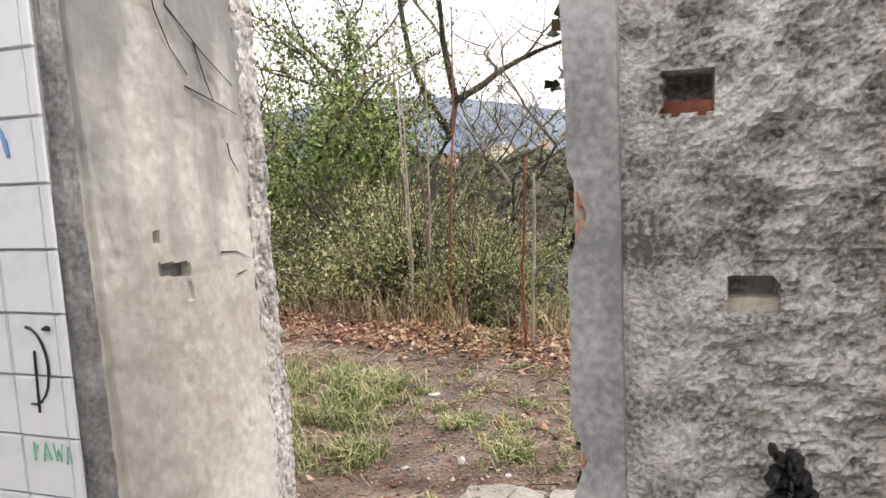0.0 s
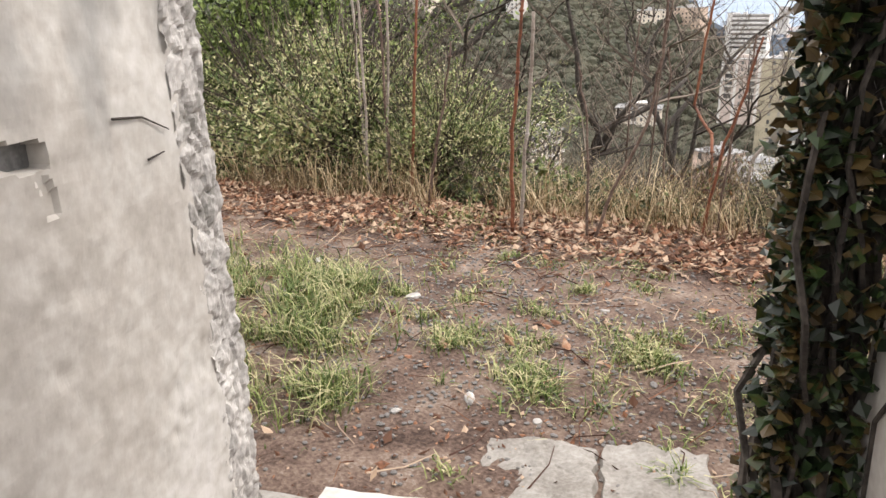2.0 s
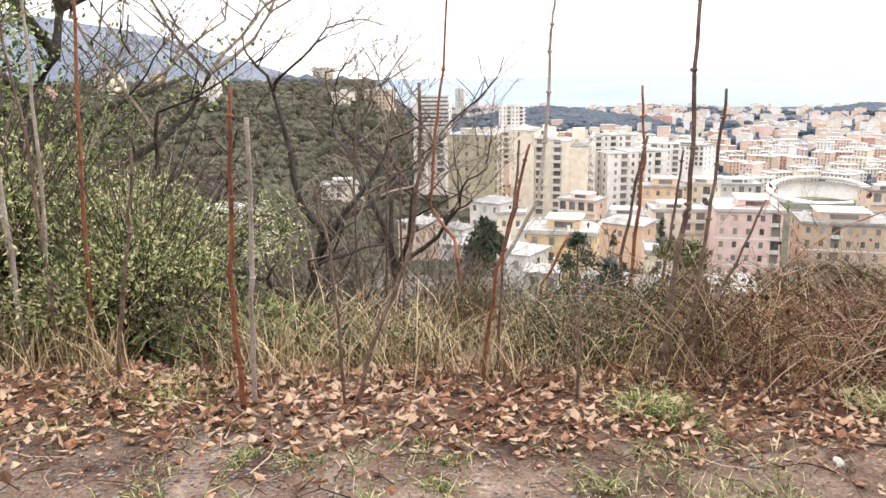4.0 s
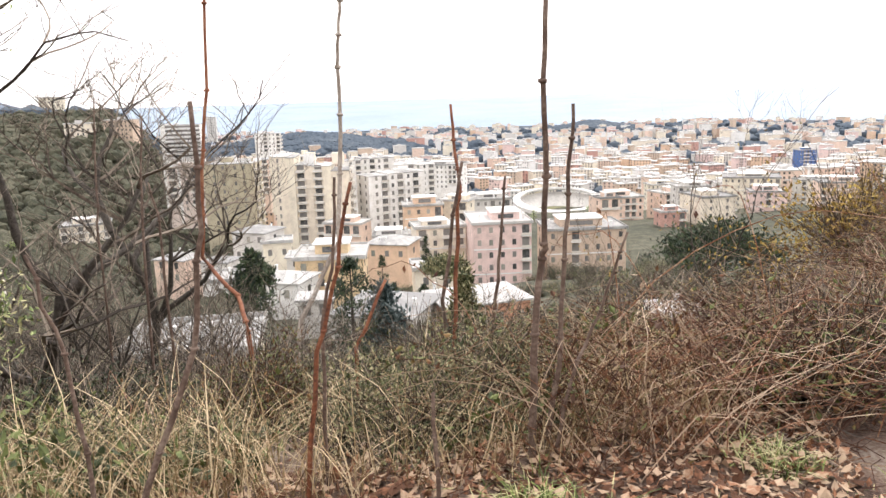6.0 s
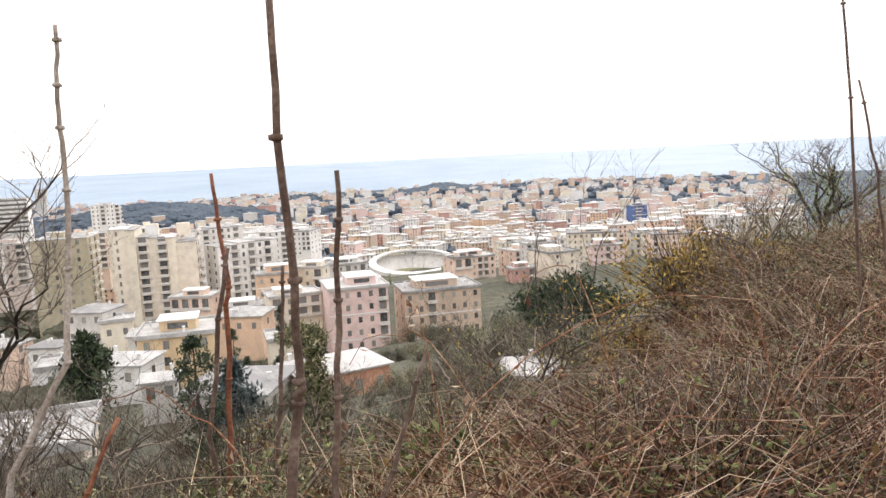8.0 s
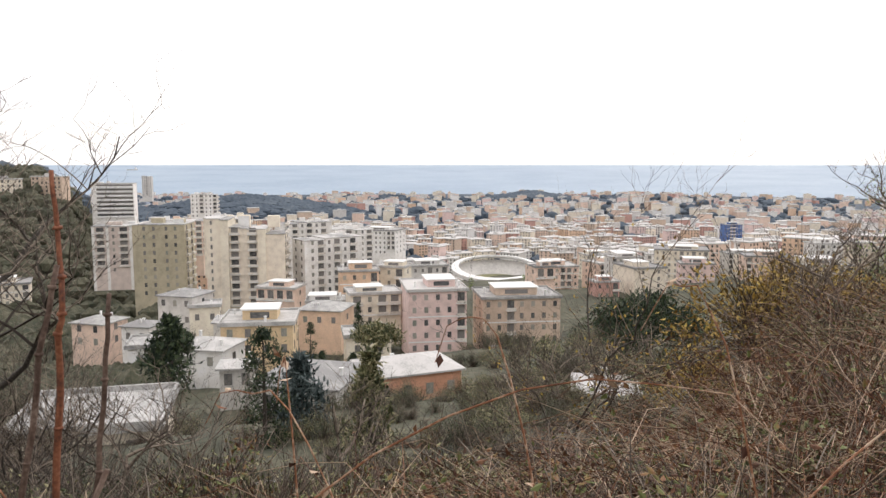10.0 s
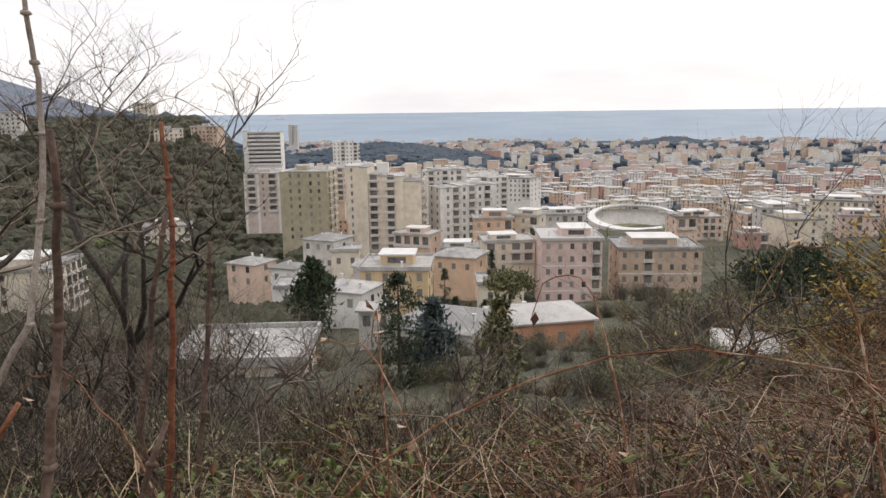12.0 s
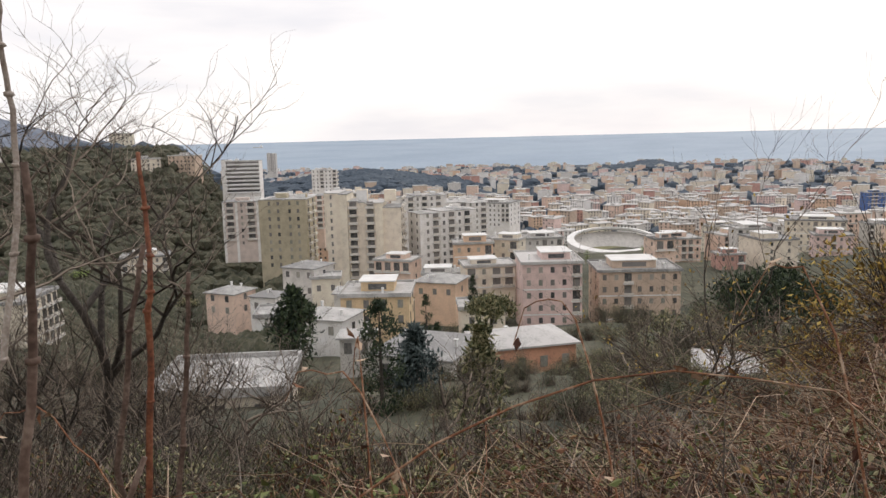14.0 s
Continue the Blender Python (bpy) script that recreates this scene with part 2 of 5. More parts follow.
# ---------------------------------------------------------------- mesh helpers
class Geo:
    """Gathers vertices and faces in plain lists."""

    def __init__(self):
        self.v, self.f = [], []

    def add(self, verts, faces):
        k = len(self.v)
        self.v.extend(verts)
        self.f.extend(tuple(i + k for i in f) for f in faces)

    def tube(self, pts, r0, r1, sides=4):
        pts = [Vector(p) for p in pts]
        k, n = len(self.v), len(pts)
        for i, p in enumerate(pts):
            d = (pts[min(i + 1, n - 1)] - pts[max(i - 1, 0)])
            if d.length < 1e-9:
                d = Vector((0, 0, 1))
            d.normalize()
            a = d.cross(Vector((0.3, 0.9, 0.1)) if abs(d.z) > 0.8 else Vector((0, 0, 1))).normalized()
            b = d.cross(a)
            r = r0 + (r1 - r0) * i / (n - 1)
            for j in range(sides):
                t = 2 * math.pi * j / sides
                self.v.append(tuple(p + a * (r * math.cos(t)) + b * (r * math.sin(t))))
        for i in range(n - 1):
            for j in range(sides):
                q = k + i * sides
                self.f.append((q + j, q + (j + 1) % sides, q + sides + (j + 1) % sides, q + sides + j))
        if sides > 3:
            self.f.append(tuple(k + (n - 1) * sides + j for j in range(sides)))

    def leaf(self, p, size, rng, flat=0.0, aspect=0.55, pointy=None):
        """A folded four-cornered leaf in a random turn."""
        th, ph = rng.uniform(0, 6.283), rng.gauss(0, 0.9) * (1 - flat)
        d = Vector((math.cos(th) * math.cos(ph), math.sin(th) * math.cos(ph), math.sin(ph)))
        s = d.cross(Vector((rng.gauss(0, 0.5) * (1 - flat), rng.gauss(0, 0.5) * (1 - flat), 1))).normalized() * (size * aspect * 0.5)
        up = d.cross(s).normalized() * (size * 0.12)
        p = Vector(p)
        k = len(self.v)
        self.v.extend((tuple(p), tuple(p + d * size * 0.45 + s + up), tuple(p + d * size), tuple(p + d * size * 0.45 - s + up)))
        self.f.extend(((k, k + 1, k + 2), (k, k + 2, k + 3)))

    def box(self, lo, hi):
        x0, y0, z0 = lo
        x1, y1, z1 = hi
        self.add([(x0, y0, z0), (x1, y0, z0), (x1, y1, z0), (x0, y1, z0), (x0, y0, z1), (x1, y0, z1), (x1, y1, z1), (x0, y1, z1)],
                 [(0, 3, 2, 1), (4, 5, 6, 7), (0, 1, 5, 4), (1, 2, 6, 5), (2, 3, 7, 6), (3, 0, 4, 7)])

    def rock(self, centre, size, rng):
        """A jittered, flattened lump of 14 corners."""
        pts = [(0, 0, 1), (0, 0, -1)] + [(math.cos(i * 1.047 + o), math.sin(i * 1.047 + o), z) for z, o in ((0.45, 0), (-0.45, 0.5)) for i in range(6)]
        vs = [tuple(centre[a] + c[a] * size[a] * rng.uniform(0.75, 1.15) for a in range(3)) for c in pts]
        fs = []
        for i in range(6):
            j = (i + 1) % 6
            fs += [(0, 2 + i, 2 + j), (1, 8 + j, 8 + i), (2 + i, 8 + i, 2 + j), (2 + j, 8 + i, 8 + j)]
        self.add(vs, fs)

    def mesh(self, name, mat, smooth=False):
        me = bpy.data.meshes.new(name)
        me.from_pydata(self.v, [], self.f)
        me.materials.append(mat)
        if smooth:
            me.polygons.foreach_set("use_smooth", [True] * len(me.polygons))
        me.update()
        return me


def part(name, geo, mat, parent=None, label="", smooth=False):
    ob = new(name, geo if isinstance(geo, bpy.types.Mesh) else geo.mesh(name, mat, smooth))
    if parent:
        ob.parent = parent
    return tagged(ob, label)


def thing(name, label, category, at=(0, 0, 0), rz=0, group="", kind=""):
    ob = new(name)
    ob.matrix_world = pose(*at, 0, 0, rz)
    return tagged(ob, label, category, group, kind)


def heightfield(nx, ny, place):
    """A grid mesh whose corner (i, j) lies at place(i / nx, j / ny)."""
    g = Geo()
    g.v = [place(i / nx, j / ny) for j in range(ny + 1) for i in range(nx + 1)]
    g.f = [(j * (nx + 1) + i, j * (nx + 1) + i + 1, (j + 1) * (nx + 1) + i + 1, (j + 1) * (nx + 1) + i) for j in range(ny) for i in range(nx)]
    return g


def fbm(x, y, z=0.0, octaves=4):
    t, a, f = 0.0, 1.0, 1.0
    for _ in range(octaves):
        t += a * noise.noise((x * f, y * f, z * f + 7.1))
        a, f = a * 0.5, f * 2.03
    return t


def smooth_step(a, b, x):
    t = min(1.0, max(0.0, (x - a) / (b - a)))
    return t * t * (3 - 2 * t)


# ---------------------------------------------------------------- ground
EDGE_AT, EDGE_N = (0.0, 5.85), (-0.37, 0.929)
FALL = [(0, 0), (1.5, -0.35), (4, -1.6), (10, -4.2), (24, -9.6), (34, -13.6), (48, -17.0), (58, -19.6), (72, -24.0), (90, -31.0), (105, -33.0), (140, -39), (200, -54), (290, -57), (420, -76), (600, -97), (900, -103), (6000, -106)]


def lerp_table(table, x):
    for (a, p), (b, q) in zip(table, table[1:]):
        if x <= b:
            return p + (q - p) * max(0.0, x - a) / (b - a)
    return table[-1][1]


def ground_z(x, y):
    s = (x - EDGE_AT[0]) * EDGE_N[0] + (y - EDGE_AT[1]) * EDGE_N[1]
    r = math.hypot(x - 2, y - 5)
    b = math.degrees(math.atan2(x - 2, y - 5))
    z = lerp_table(FALL, max(0.0, s)) if s < 30 else lerp_table(FALL, s)
    # right-hand spur near by
    z += 2.3 * smooth_step(14, 28, b) * smooth_step(3, 16, r) * (1 - smooth_step(40, 110, r)) * (1 if s > 0 else 0)
    # left-hand ridge
    z += 92 * smooth_step(22.5, 30, -b) * smooth_step(300, 730, r) * (1 - smooth_step(900, 1500, r)) if b < 0 else 0
    # wooded headlands towards the sea
    z += 36 * math.exp(-((b + 16) / 7) ** 2) * math.exp(-((r - 1450) / 260) ** 2)
    z += 14 * math.exp(-((b - 5.8) / 1.6) ** 2) * math.exp(-((r - 2250) / 220) ** 2)
    z += 20 * math.exp(-((b - 14) / 4.2) ** 2) * math.exp(-((r - 1900) / 350) ** 2)
    z += 16 * math.exp(-((b + 8) / 3.5) ** 2) * math.exp(-((r - 2000) / 260) ** 2)
    if r > 2620:
        z -= 16 * smooth_step(2620, 2760, r)
    if s > 2:
        z += fbm(x * 0.05, y * 0.05) * min(1.6, 0.05 * s)
    elif r < 14:
        z += 0.03 * fbm(x * 0.9, y * 0.9) + 0.012 * fbm(x * 5, y * 5)
        z -= 0.02
    return z


rings = [0.07 * i for i in range(1, 115)]
while rings[-1] < 4880:
    rings.append(rings[-1] * 1.045)
SPOKES = 300
gg = Geo()
gg.v.append((1.0, 4.2, ground_z(1.0, 4.2)))
for r in rings:
    for k in range(SPOKES):
        t = 2 * math.pi * k / SPOKES
        px, py = 1.0 + r * math.sin(t), 4.2 + r * math.cos(t)
        gg.v.append((px, py, ground_z(px, py)))
gg.f = [(0, 1 + (k + 1) % SPOKES, 1 + k) for k in range(SPOKES)]
for i in range(len(rings) - 1):
    for k in range(SPOKES):
        p, q = 1 + i * SPOKES, 1 + (i + 1) * SPOKES
        gg.f.append((p + k, p + (k + 1) % SPOKES, q + (k + 1) % SPOKES, q + k))
ground = part("ground", gg, M_SOIL, smooth=True)
ground.data.materials.append(M_HILL)
# far ground, its haze painted in as a blue tint
ground.data.materials.append(M_HAZY_FARWOOD)
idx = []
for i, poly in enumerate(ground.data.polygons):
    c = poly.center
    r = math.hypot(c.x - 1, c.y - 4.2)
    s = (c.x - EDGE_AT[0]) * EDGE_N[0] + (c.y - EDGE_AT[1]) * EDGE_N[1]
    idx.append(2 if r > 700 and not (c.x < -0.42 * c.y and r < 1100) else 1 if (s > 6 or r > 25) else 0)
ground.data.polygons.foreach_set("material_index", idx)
tagged(ground, "trodden soil path falling to a wooded hillside", "ground", kind="structure")

# sea from the shore to the horizon
sg = Geo()
for r, z in ((2640, -104), (3300, -72), (4000, -40), (4860, -2.5)):
    for k in range(61):
        t = radians(-60 + 2 * k)
        sg.v.append((2 + r * math.sin(t), 5 + r * math.cos(t), z))
sg.f = [(i * 61 + k, i * 61 + k + 1, (i + 1) * 61 + k + 1, (i + 1) * 61 + k) for i in range(3) for k in range(60)]
tagged(part("water", sg, M_SEA, smooth=True), "calm grey blue sea under cloud", "sea", kind="structure")

# mountains beyond the town on the inland side, haze painted into their colour
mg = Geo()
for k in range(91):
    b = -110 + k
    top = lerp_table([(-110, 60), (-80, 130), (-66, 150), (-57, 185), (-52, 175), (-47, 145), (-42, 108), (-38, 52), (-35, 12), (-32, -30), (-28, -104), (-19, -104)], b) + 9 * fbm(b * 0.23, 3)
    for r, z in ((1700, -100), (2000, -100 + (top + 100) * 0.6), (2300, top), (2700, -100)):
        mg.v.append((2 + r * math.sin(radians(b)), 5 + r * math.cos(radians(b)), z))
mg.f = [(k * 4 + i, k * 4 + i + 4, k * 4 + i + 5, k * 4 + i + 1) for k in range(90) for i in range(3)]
tagged(part("backdrop", mg, M_HAZY_MOUNTAIN, smooth=True), "distant mountain ridge with haze painted in as pale blue", "mountain", kind="structure")

# ---------------------------------------------------------------- ruined gateway
U = Vector((0.8389, 0.5443, 0))
N = Vector((-0.5443, 0.8389, 0))
WALL = Matrix(((U.x, N.x, 0, 1.43), (U.y, N.y, 0, 1.9), (0, 0, 1, 0), (0, 0, 0, 1)))
rng = random.Random(4)
GAP, DEEP, HIGH = 1.19, 0.86, 2.7


def placed(ob):
    ob.matrix_world = WALL
    return ob


# left pier: core, cream reveal with a putlog hole, cement corner, tiles
left = placed(tagged(new("wall_left"), "ruined plastered wall with cream reveal and white tiles", "wall", kind="structure"))
g = Geo()
g.box((-3.4, 0.03, -0.1), (-0.05, DEEP - 0.05, HIGH))
part("core", g, M_GREY, left)


def reveal(a, b):
    v, z = 0.05 + a * (DEEP - 0.05), -0.05 + b * (HIGH + 0.05)
    u = 0.006 * fbm(v * 3, z * 3, 1) + 0.003 * fbm(v * 14, z * 14, 2)
    u -= 0.014 * smooth_step(0.02, 0.0, v - 0.09 - 0.02 * fbm(z * 2.1, 3))
    u -= 0.004 * smooth_step(0.35, 0.6, fbm(v * 5, z * 4, 12))
    for c, d, h, w in ((0.375, 1.16, 0.02, 0.066),):
        if abs(v - c) < w and abs(z - d + 0.12 * (v - c)) < h:
            u -= 0.07 * (0.2 + 0.8 * (v - c + w) / (2 * w))
        elif abs(v - 0.43 - 0.01 * fbm(z * 20, 1)) < 0.012 and 1.06 < z < 1.14:
            u -= 0.008
    if abs(v - 0.315) < 0.01 and abs(z - 1.265) < 0.016:
        u -= 0.02
    if v > DEEP - 0.055 + 0.014 * fbm(z * 7, 4) + 0.01 * fbm(z * 30, 6):
        u -= 0.035
    bulge = 0.05 * (z / HIGH)
    return (u - bulge, v, z)


part("reveal", heightfield(130, 400, reveal), M_CREAM, left, "weathered cream plaster with a putlog hole")


def corner(a, b):
    z = -0.05 + b * (HIGH + 0.05)
    t = a * math.pi / 2
    c = 0.06
    rough = 0.006 * fbm(a * 2, z * 6, 4) + 0.004 * fbm(a * 6, z * 22, 5)
    return (-c + (c + rough) * math.sin(t) - 0.045 * z / HIGH - 0.006, c - (c + rough) * math.cos(t) + 0.012, z)


part("corner", heightfield(14, 300, corner), M_GREY, left, "dark grey cement corner")
g = Geo()
g.box((-3.4, 0.0, -0.1), (-0.062, 0.035, HIGH))
part("grout_bed", g, M_GROUT, left)
g = Geo()
s, e = 0.0775, 0.003
g.v = [(-s, 0, -s), (s, 0, -s), (s, 0, s), (-s, 0, s), (-s + e, -0.009, -s + e), (s - e, -0.009, -s + e), (s - e, -0.009, s - e), (-s + e, -0.009, s - e)]
g.f = [(4, 5, 6, 7), (0, 1, 5, 4), (1, 2, 6, 5), (2, 3, 7, 6), (3, 0, 4, 7)]
tile_mesh = g.mesh("tile", M_TILE)
for row in range(13):
    z = 0.793 - 4 * 0.16 + row * 0.16 - 0.08
    if row == 0:
        z = 0.793 - 4 * 0.16 - 0.08
    for col in range(9):
        t = part("tile", tile_mesh, None, left)
        t.location = (-0.152 - 0.16 * col - 0.0 * row, -0.001 + rng.uniform(-0.001, 0.001), z)
        t.rotation_euler = (rng.gauss(0, 0.003), 0, rng.gauss(0, 0.003))
    sliver = part("tile", tile_mesh, None, left)
    sliver.scale = (0.16, 1, 1)
    sliver.location = (-0.06, -0.001, z)

# marker scrawls on the tiles
def scrawl(name, paths, r, mat, label):
    g = Geo()
    for p in paths:
        g.tube([(a, -0.013, b) for a, b in p], r, r * 0.8, 4)
    return placed(tagged(part(name, g, mat), label, "graffiti"))


scrawl("graffiti_loop", [[(-0.17 + 0.06 * math.sin(t * 0.3), 0.98 + 0.1 * math.cos(t * 0.3)) for t in range(0, 12)], [(-0.155, 0.86), (-0.15, 1.02)], [(-0.115, 1.075), (-0.112, 1.08)]], 0.004, M_INK, "black marker loop drawn on white tiles")
scrawl("graffiti_dot", [[(-0.1, 1.075), (-0.098, 1.083)]], 0.012, M_INK, "round black marker dot on white tiles")
scrawl("graffiti_green", [[(-0.19, 0.73), (-0.19, 0.78), (-0.175, 0.77), (-0.19, 0.755)], [(-0.16, 0.73), (-0.15, 0.78), (-0.135, 0.735), (-0.155, 0.75)], [(-0.125, 0.78), (-0.118, 0.735), (-0.11, 0.765), (-0.103, 0.735), (-0.097, 0.78)], [(-0.085, 0.73), (-0.078, 0.775), (-0.07, 0.735)]], 0.0025, M_GREENINK, "pale green marker scribble on white tiles")
scrawl("graffiti_blue", [[(-0.2, 1.6), (-0.17, 1.56), (-0.155, 1.5), (-0.16, 1.54)]], 0.006, M_BLUEINK, "blue marker stroke on white tiles")

# crumbled rubble end of the left pier: mortar bed with stones set in it
def rubble_end(a, b):
    z = -0.05 + b * (HIGH + 0.05)
    cell = noise.voronoi((a * 3.4 + 0.6 * fbm(z * 5, 2), z * 15 + 0.8 * fbm(z * 4, a), 2.0))[0]
    lump = 0.014 * min(1.0, (cell[1] - cell[0]) * 4.0) + 0.007 * fbm(a * 9, z * 40, 9, 5)
    back = 0.05 * z / HIGH
    turn = max(0.0, (a - 0.75) / 0.25)
    return (-back - 0.006 + lump * 0.7 - 0.2 * turn * turn, DEEP - 0.08 + 0.125 * min(1.0, a / 0.75) + lump * 0.5 * turn + 0.014 * fbm(z * 2.3, 11) + 0.005 * fbm(z * 17, 5), z)


part("rubble_end", heightfield(26, 420, rubble_end), M_RUBBLE, left, "broken rubble end with pale mortar")
for k in range(46):
    z = 0.02 + k * 0.058 + rng.uniform(-0.015, 0.015)
    g = Geo()
    g.rock((0, 0, 0), (rng.uniform(0.02, 0.04), rng.uniform(0.02, 0.04), rng.uniform(0.015, 0.038)), rng)
    st = part("stone", g, M_STONE, left)
    st.location = (-0.055 - 0.05 * z / HIGH - rng.uniform(0, 0.03), DEEP + 0.03 + rng.uniform(-0.012, 0.012), z)

# right pier: core, rough render with two putlog holes, smooth cement edge
right = placed(tagged(new("wall_right"), "ruined wall with rough grey render and putlog holes", "wall", kind="structure"))
g = Geo()
g.box((GAP + 0.06, 0.1, -0.1), (4.2, DEEP - 0.02, HIGH))
part("core", g, M_CREAM, right)
HOLES = ((1.36, 1.445, 1.505, 1.575), (1.467, 1.552, 1.15, 1.21))


def render_face(a, b):
    u, z = GAP + 0.095 + a * 1.25, -0.05 + b * (HIGH + 0.05)
    k = smooth_step(0.0, 0.16, u - GAP - 0.13 + 0.07 * fbm(z * 2.2, 5) - 0.12 * smooth_step(0.9, 0.2, z))
    v = -0.012 + k * (0.024 + 0.026 * fbm(u * 8, z * 11, 3, 5) + 0.022 * abs(fbm(u * 24, z * 30, 6, 4))) + 0.003 * fbm(u * 20, z * 20)
    v -= 0.02 * math.exp(-((u - 1.47) / 0.12) ** 2 - ((z - 1.56) / 0.1) ** 2) * k
    for u0, u1, z0, z1 in HOLES:
        if u0 < u + 0.006 * fbm(z * 30, 1) < u1 and z0 < z + 0.006 * fbm(u * 30, 2) < z1:
            v += 0.085
    return (u, v, z)


part("render_face", heightfield(200, 400, render_face), M_ROUGH, right, "rough pebbled grey render")
g = Geo()
g.box((GAP + 1.3, 0.0, -0.1), (4.2, 0.1, HIGH))
part("plain_face", g, M_ROUGH, right)


def edge_u(z):
    return GAP + 0.012 * fbm(z * 3.1, 8) + 0.035 * max(0, 1 - abs(z - 1.33) / 0.09) + 0.03 * max(0, 1 - abs(z - 0.86) / 0.08) + 0.03 * smooth_step(0.8, 0.5, z)


def cement_edge(a, b):
    z = -0.05 + b * (HIGH + 0.05)
    u0 = edge_u(z)
    if a < 0.25:
        return (u0 + 0.006 * (1 - a / 0.25), 0.03 - a * 0.2 + 0.03 * (1 - a / 0.25), z)
    k = (a - 0.25) / 0.75
    return (u0 + k * (GAP + 0.1 - u0), -0.02 + 0.004 * fbm(k * 2, z * 6, 3) + 0.012 * (k > 0.97), z)


part("cement_edge", heightfield(28, 420, cement_edge), M_STRIP, right, "smooth grey cement strip with a broken edge")
brick = Geo()
brick.rock((0, 0, 0), (0.03, 0.05, 0.03), rng)
brick_mesh = brick.mesh("brick", M_BRICK)
for z in (0.12, 0.2, 0.28, 0.36, 0.5, 0.58, 0.66, 0.75, 0.85, 1.3, 1.36, 1.95, 2.2):
    b = part("brick", brick_mesh, None, right)
    b.location = (GAP + 0.038, 0.034, z)
    b.rotation_euler = (rng.uniform(-0.2, 0.2), rng.uniform(-0.2, 0.2), 0)


def right_reveal(a, b):
    v, z = 0.09 + a * (DEEP - 0.11), -0.05 + b * (HIGH + 0.05)
    return (GAP + 0.055 + 0.006 * fbm(v * 4, z * 4, 6), v, z)


part("reveal", heightfield(40, 160, right_reveal), M_CREAM, right, "stained cream plaster reveal")
g = Geo()
g.box((GAP + 0.0, 0.06, 0), (GAP + 0.05, 0.36, HIGH))
bm = bmesh.new()
me = g.mesh("door_jamb", M_WOOD)
bm.from_mesh(me)
bmesh.ops.bevel(bm, geom=bm.edges[:], offset=0.008, segments=2, affect="EDGES")
bm.to_mesh(me)
bm.free()
part("door_jamb", me, None, right, "old pale wooden door jamb")
for (u0, u1, z0, z1), m in zip(HOLES, (M_BRICK, M_WOOD)):
    g = Geo()
    g.box((u0 - 0.01, 0.035, z0 - 0.01), (u1 + 0.01, 0.12, z0 + 0.022))
    part("brick", g, m, right)
# splash of black paint on the rough wall
g = Geo()
for _ in range(46):
    cu, cz = rng.gauss(1.575, 0.018), rng.gauss(0.83, 0.04)
    g.rock((cu, 0.0, cz), (rng.uniform(0.006, 0.018), 0.028, rng.uniform(0.008, 0.022)), rng)
part("paint_splash", g, M_INK, right, "black paint splash")

# the rest of the roofless room behind the start
room = placed(tagged(new("wall_back"), "plain grey wall of the roofless ruin", "wall", kind="structure"))
g = Geo()
g.box((-3.4, -4.4, -0.1), (4.2, -4.1, HIGH))
g.box((-3.7, -4.4, -0.1), (-3.4, DEEP, HIGH))
g.box((4.2, -4.4, -0.1), (4.5, DEEP, HIGH))
part("shell", g, M_GREY, room)
floor = placed(tagged(part("floor", heightfield(60, 50, lambda a, b: (-3.4 + a * 7.6, -4.1 + b * 5.3, -0.012 + 0.01 * fbm(a * 20, b * 16))), M_CONC, smooth=True), "dusty broken concrete floor", "floor", kind="structure"))

# concrete slab and threshold outside the gateway
slab = placed(thing("pavement_slab", "cracked worn concrete slab set in soil", "slab"))
for u0, u1, v0, v1 in ((0.42, 0.8, 1.24, 1.66), (0.79, 1.14, 1.22, 1.7)):
    part("slab", heightfield(20, 20, lambda a, b: (u0 + a * (u1 - u0) + 0.02 * fbm(b * 5, u0), v0 + b * (v1 - v0) + 0.03 * fbm(a * 4, u1), -0.012 + 0.02 * fbm(a * 3, b * 3, u0) - 0.05 * (a in (0, 1) or b in (0, 1)))), M_CONC, slab)
placed(tagged(part("threshold_stone", heightfield(40, 10, lambda a, b: (0.02 + a * 1.1, 1.12 + b * 0.12, 0.02 + 0.01 * fbm(a * 6, b * 2) - 0.07 * (b in (0, 1)))), M_CREAM, smooth=True), "pale worn threshold stone", "threshold"))

# ---------------------------------------------------------------- town
ug = Geo()
ug.box((-0.5, -0.5, -0.5), (0.5, 0.5, 0.5))
WIN_MESH, SHUT_MESH, SLAB_MESH, RAIL_MESH = ug.mesh("window", M_GLASS), ug.mesh("shutter", M_SHUTTER), ug.mesh("balcony", M_WHITE), ug.mesh("railing", M_RAIL)


def block(name, mesh, parent, at, size):
    ob = new(name, mesh)
    ob.parent = parent
    ob.location, ob.scale = at, size
    return ob


def balcony_stack(t, xc, y, width, floors, fh, first=1, deep=1.2):
    """One balcony a floor: dark door behind, slab and solid rail in front."""
    for f in range(first, floors):
        z = f * fh
        block("window", WIN_MESH, t, (xc, y, z + fh * 0.5), (width * 0.72, 0.16, fh * 0.76))
        block("balcony", SLAB_MESH, t, (xc, y - deep / 2, z + 0.1), (width, deep, 0.2))
        block("railing", RAIL_MESH, t, (xc, y - deep, z + 0.65), (width, 0.1, 0.75))


def window_column(t, xc, y, width, floors, fh, rg, first=0):
    for f in range(first, floors):
        shut = rg.random() < 0.35
        block("shutter" if shut else "window", SHUT_MESH if shut else WIN_MESH, t, (xc, y, f * fh + fh * 0.55), (width, 0.14, 1.55))


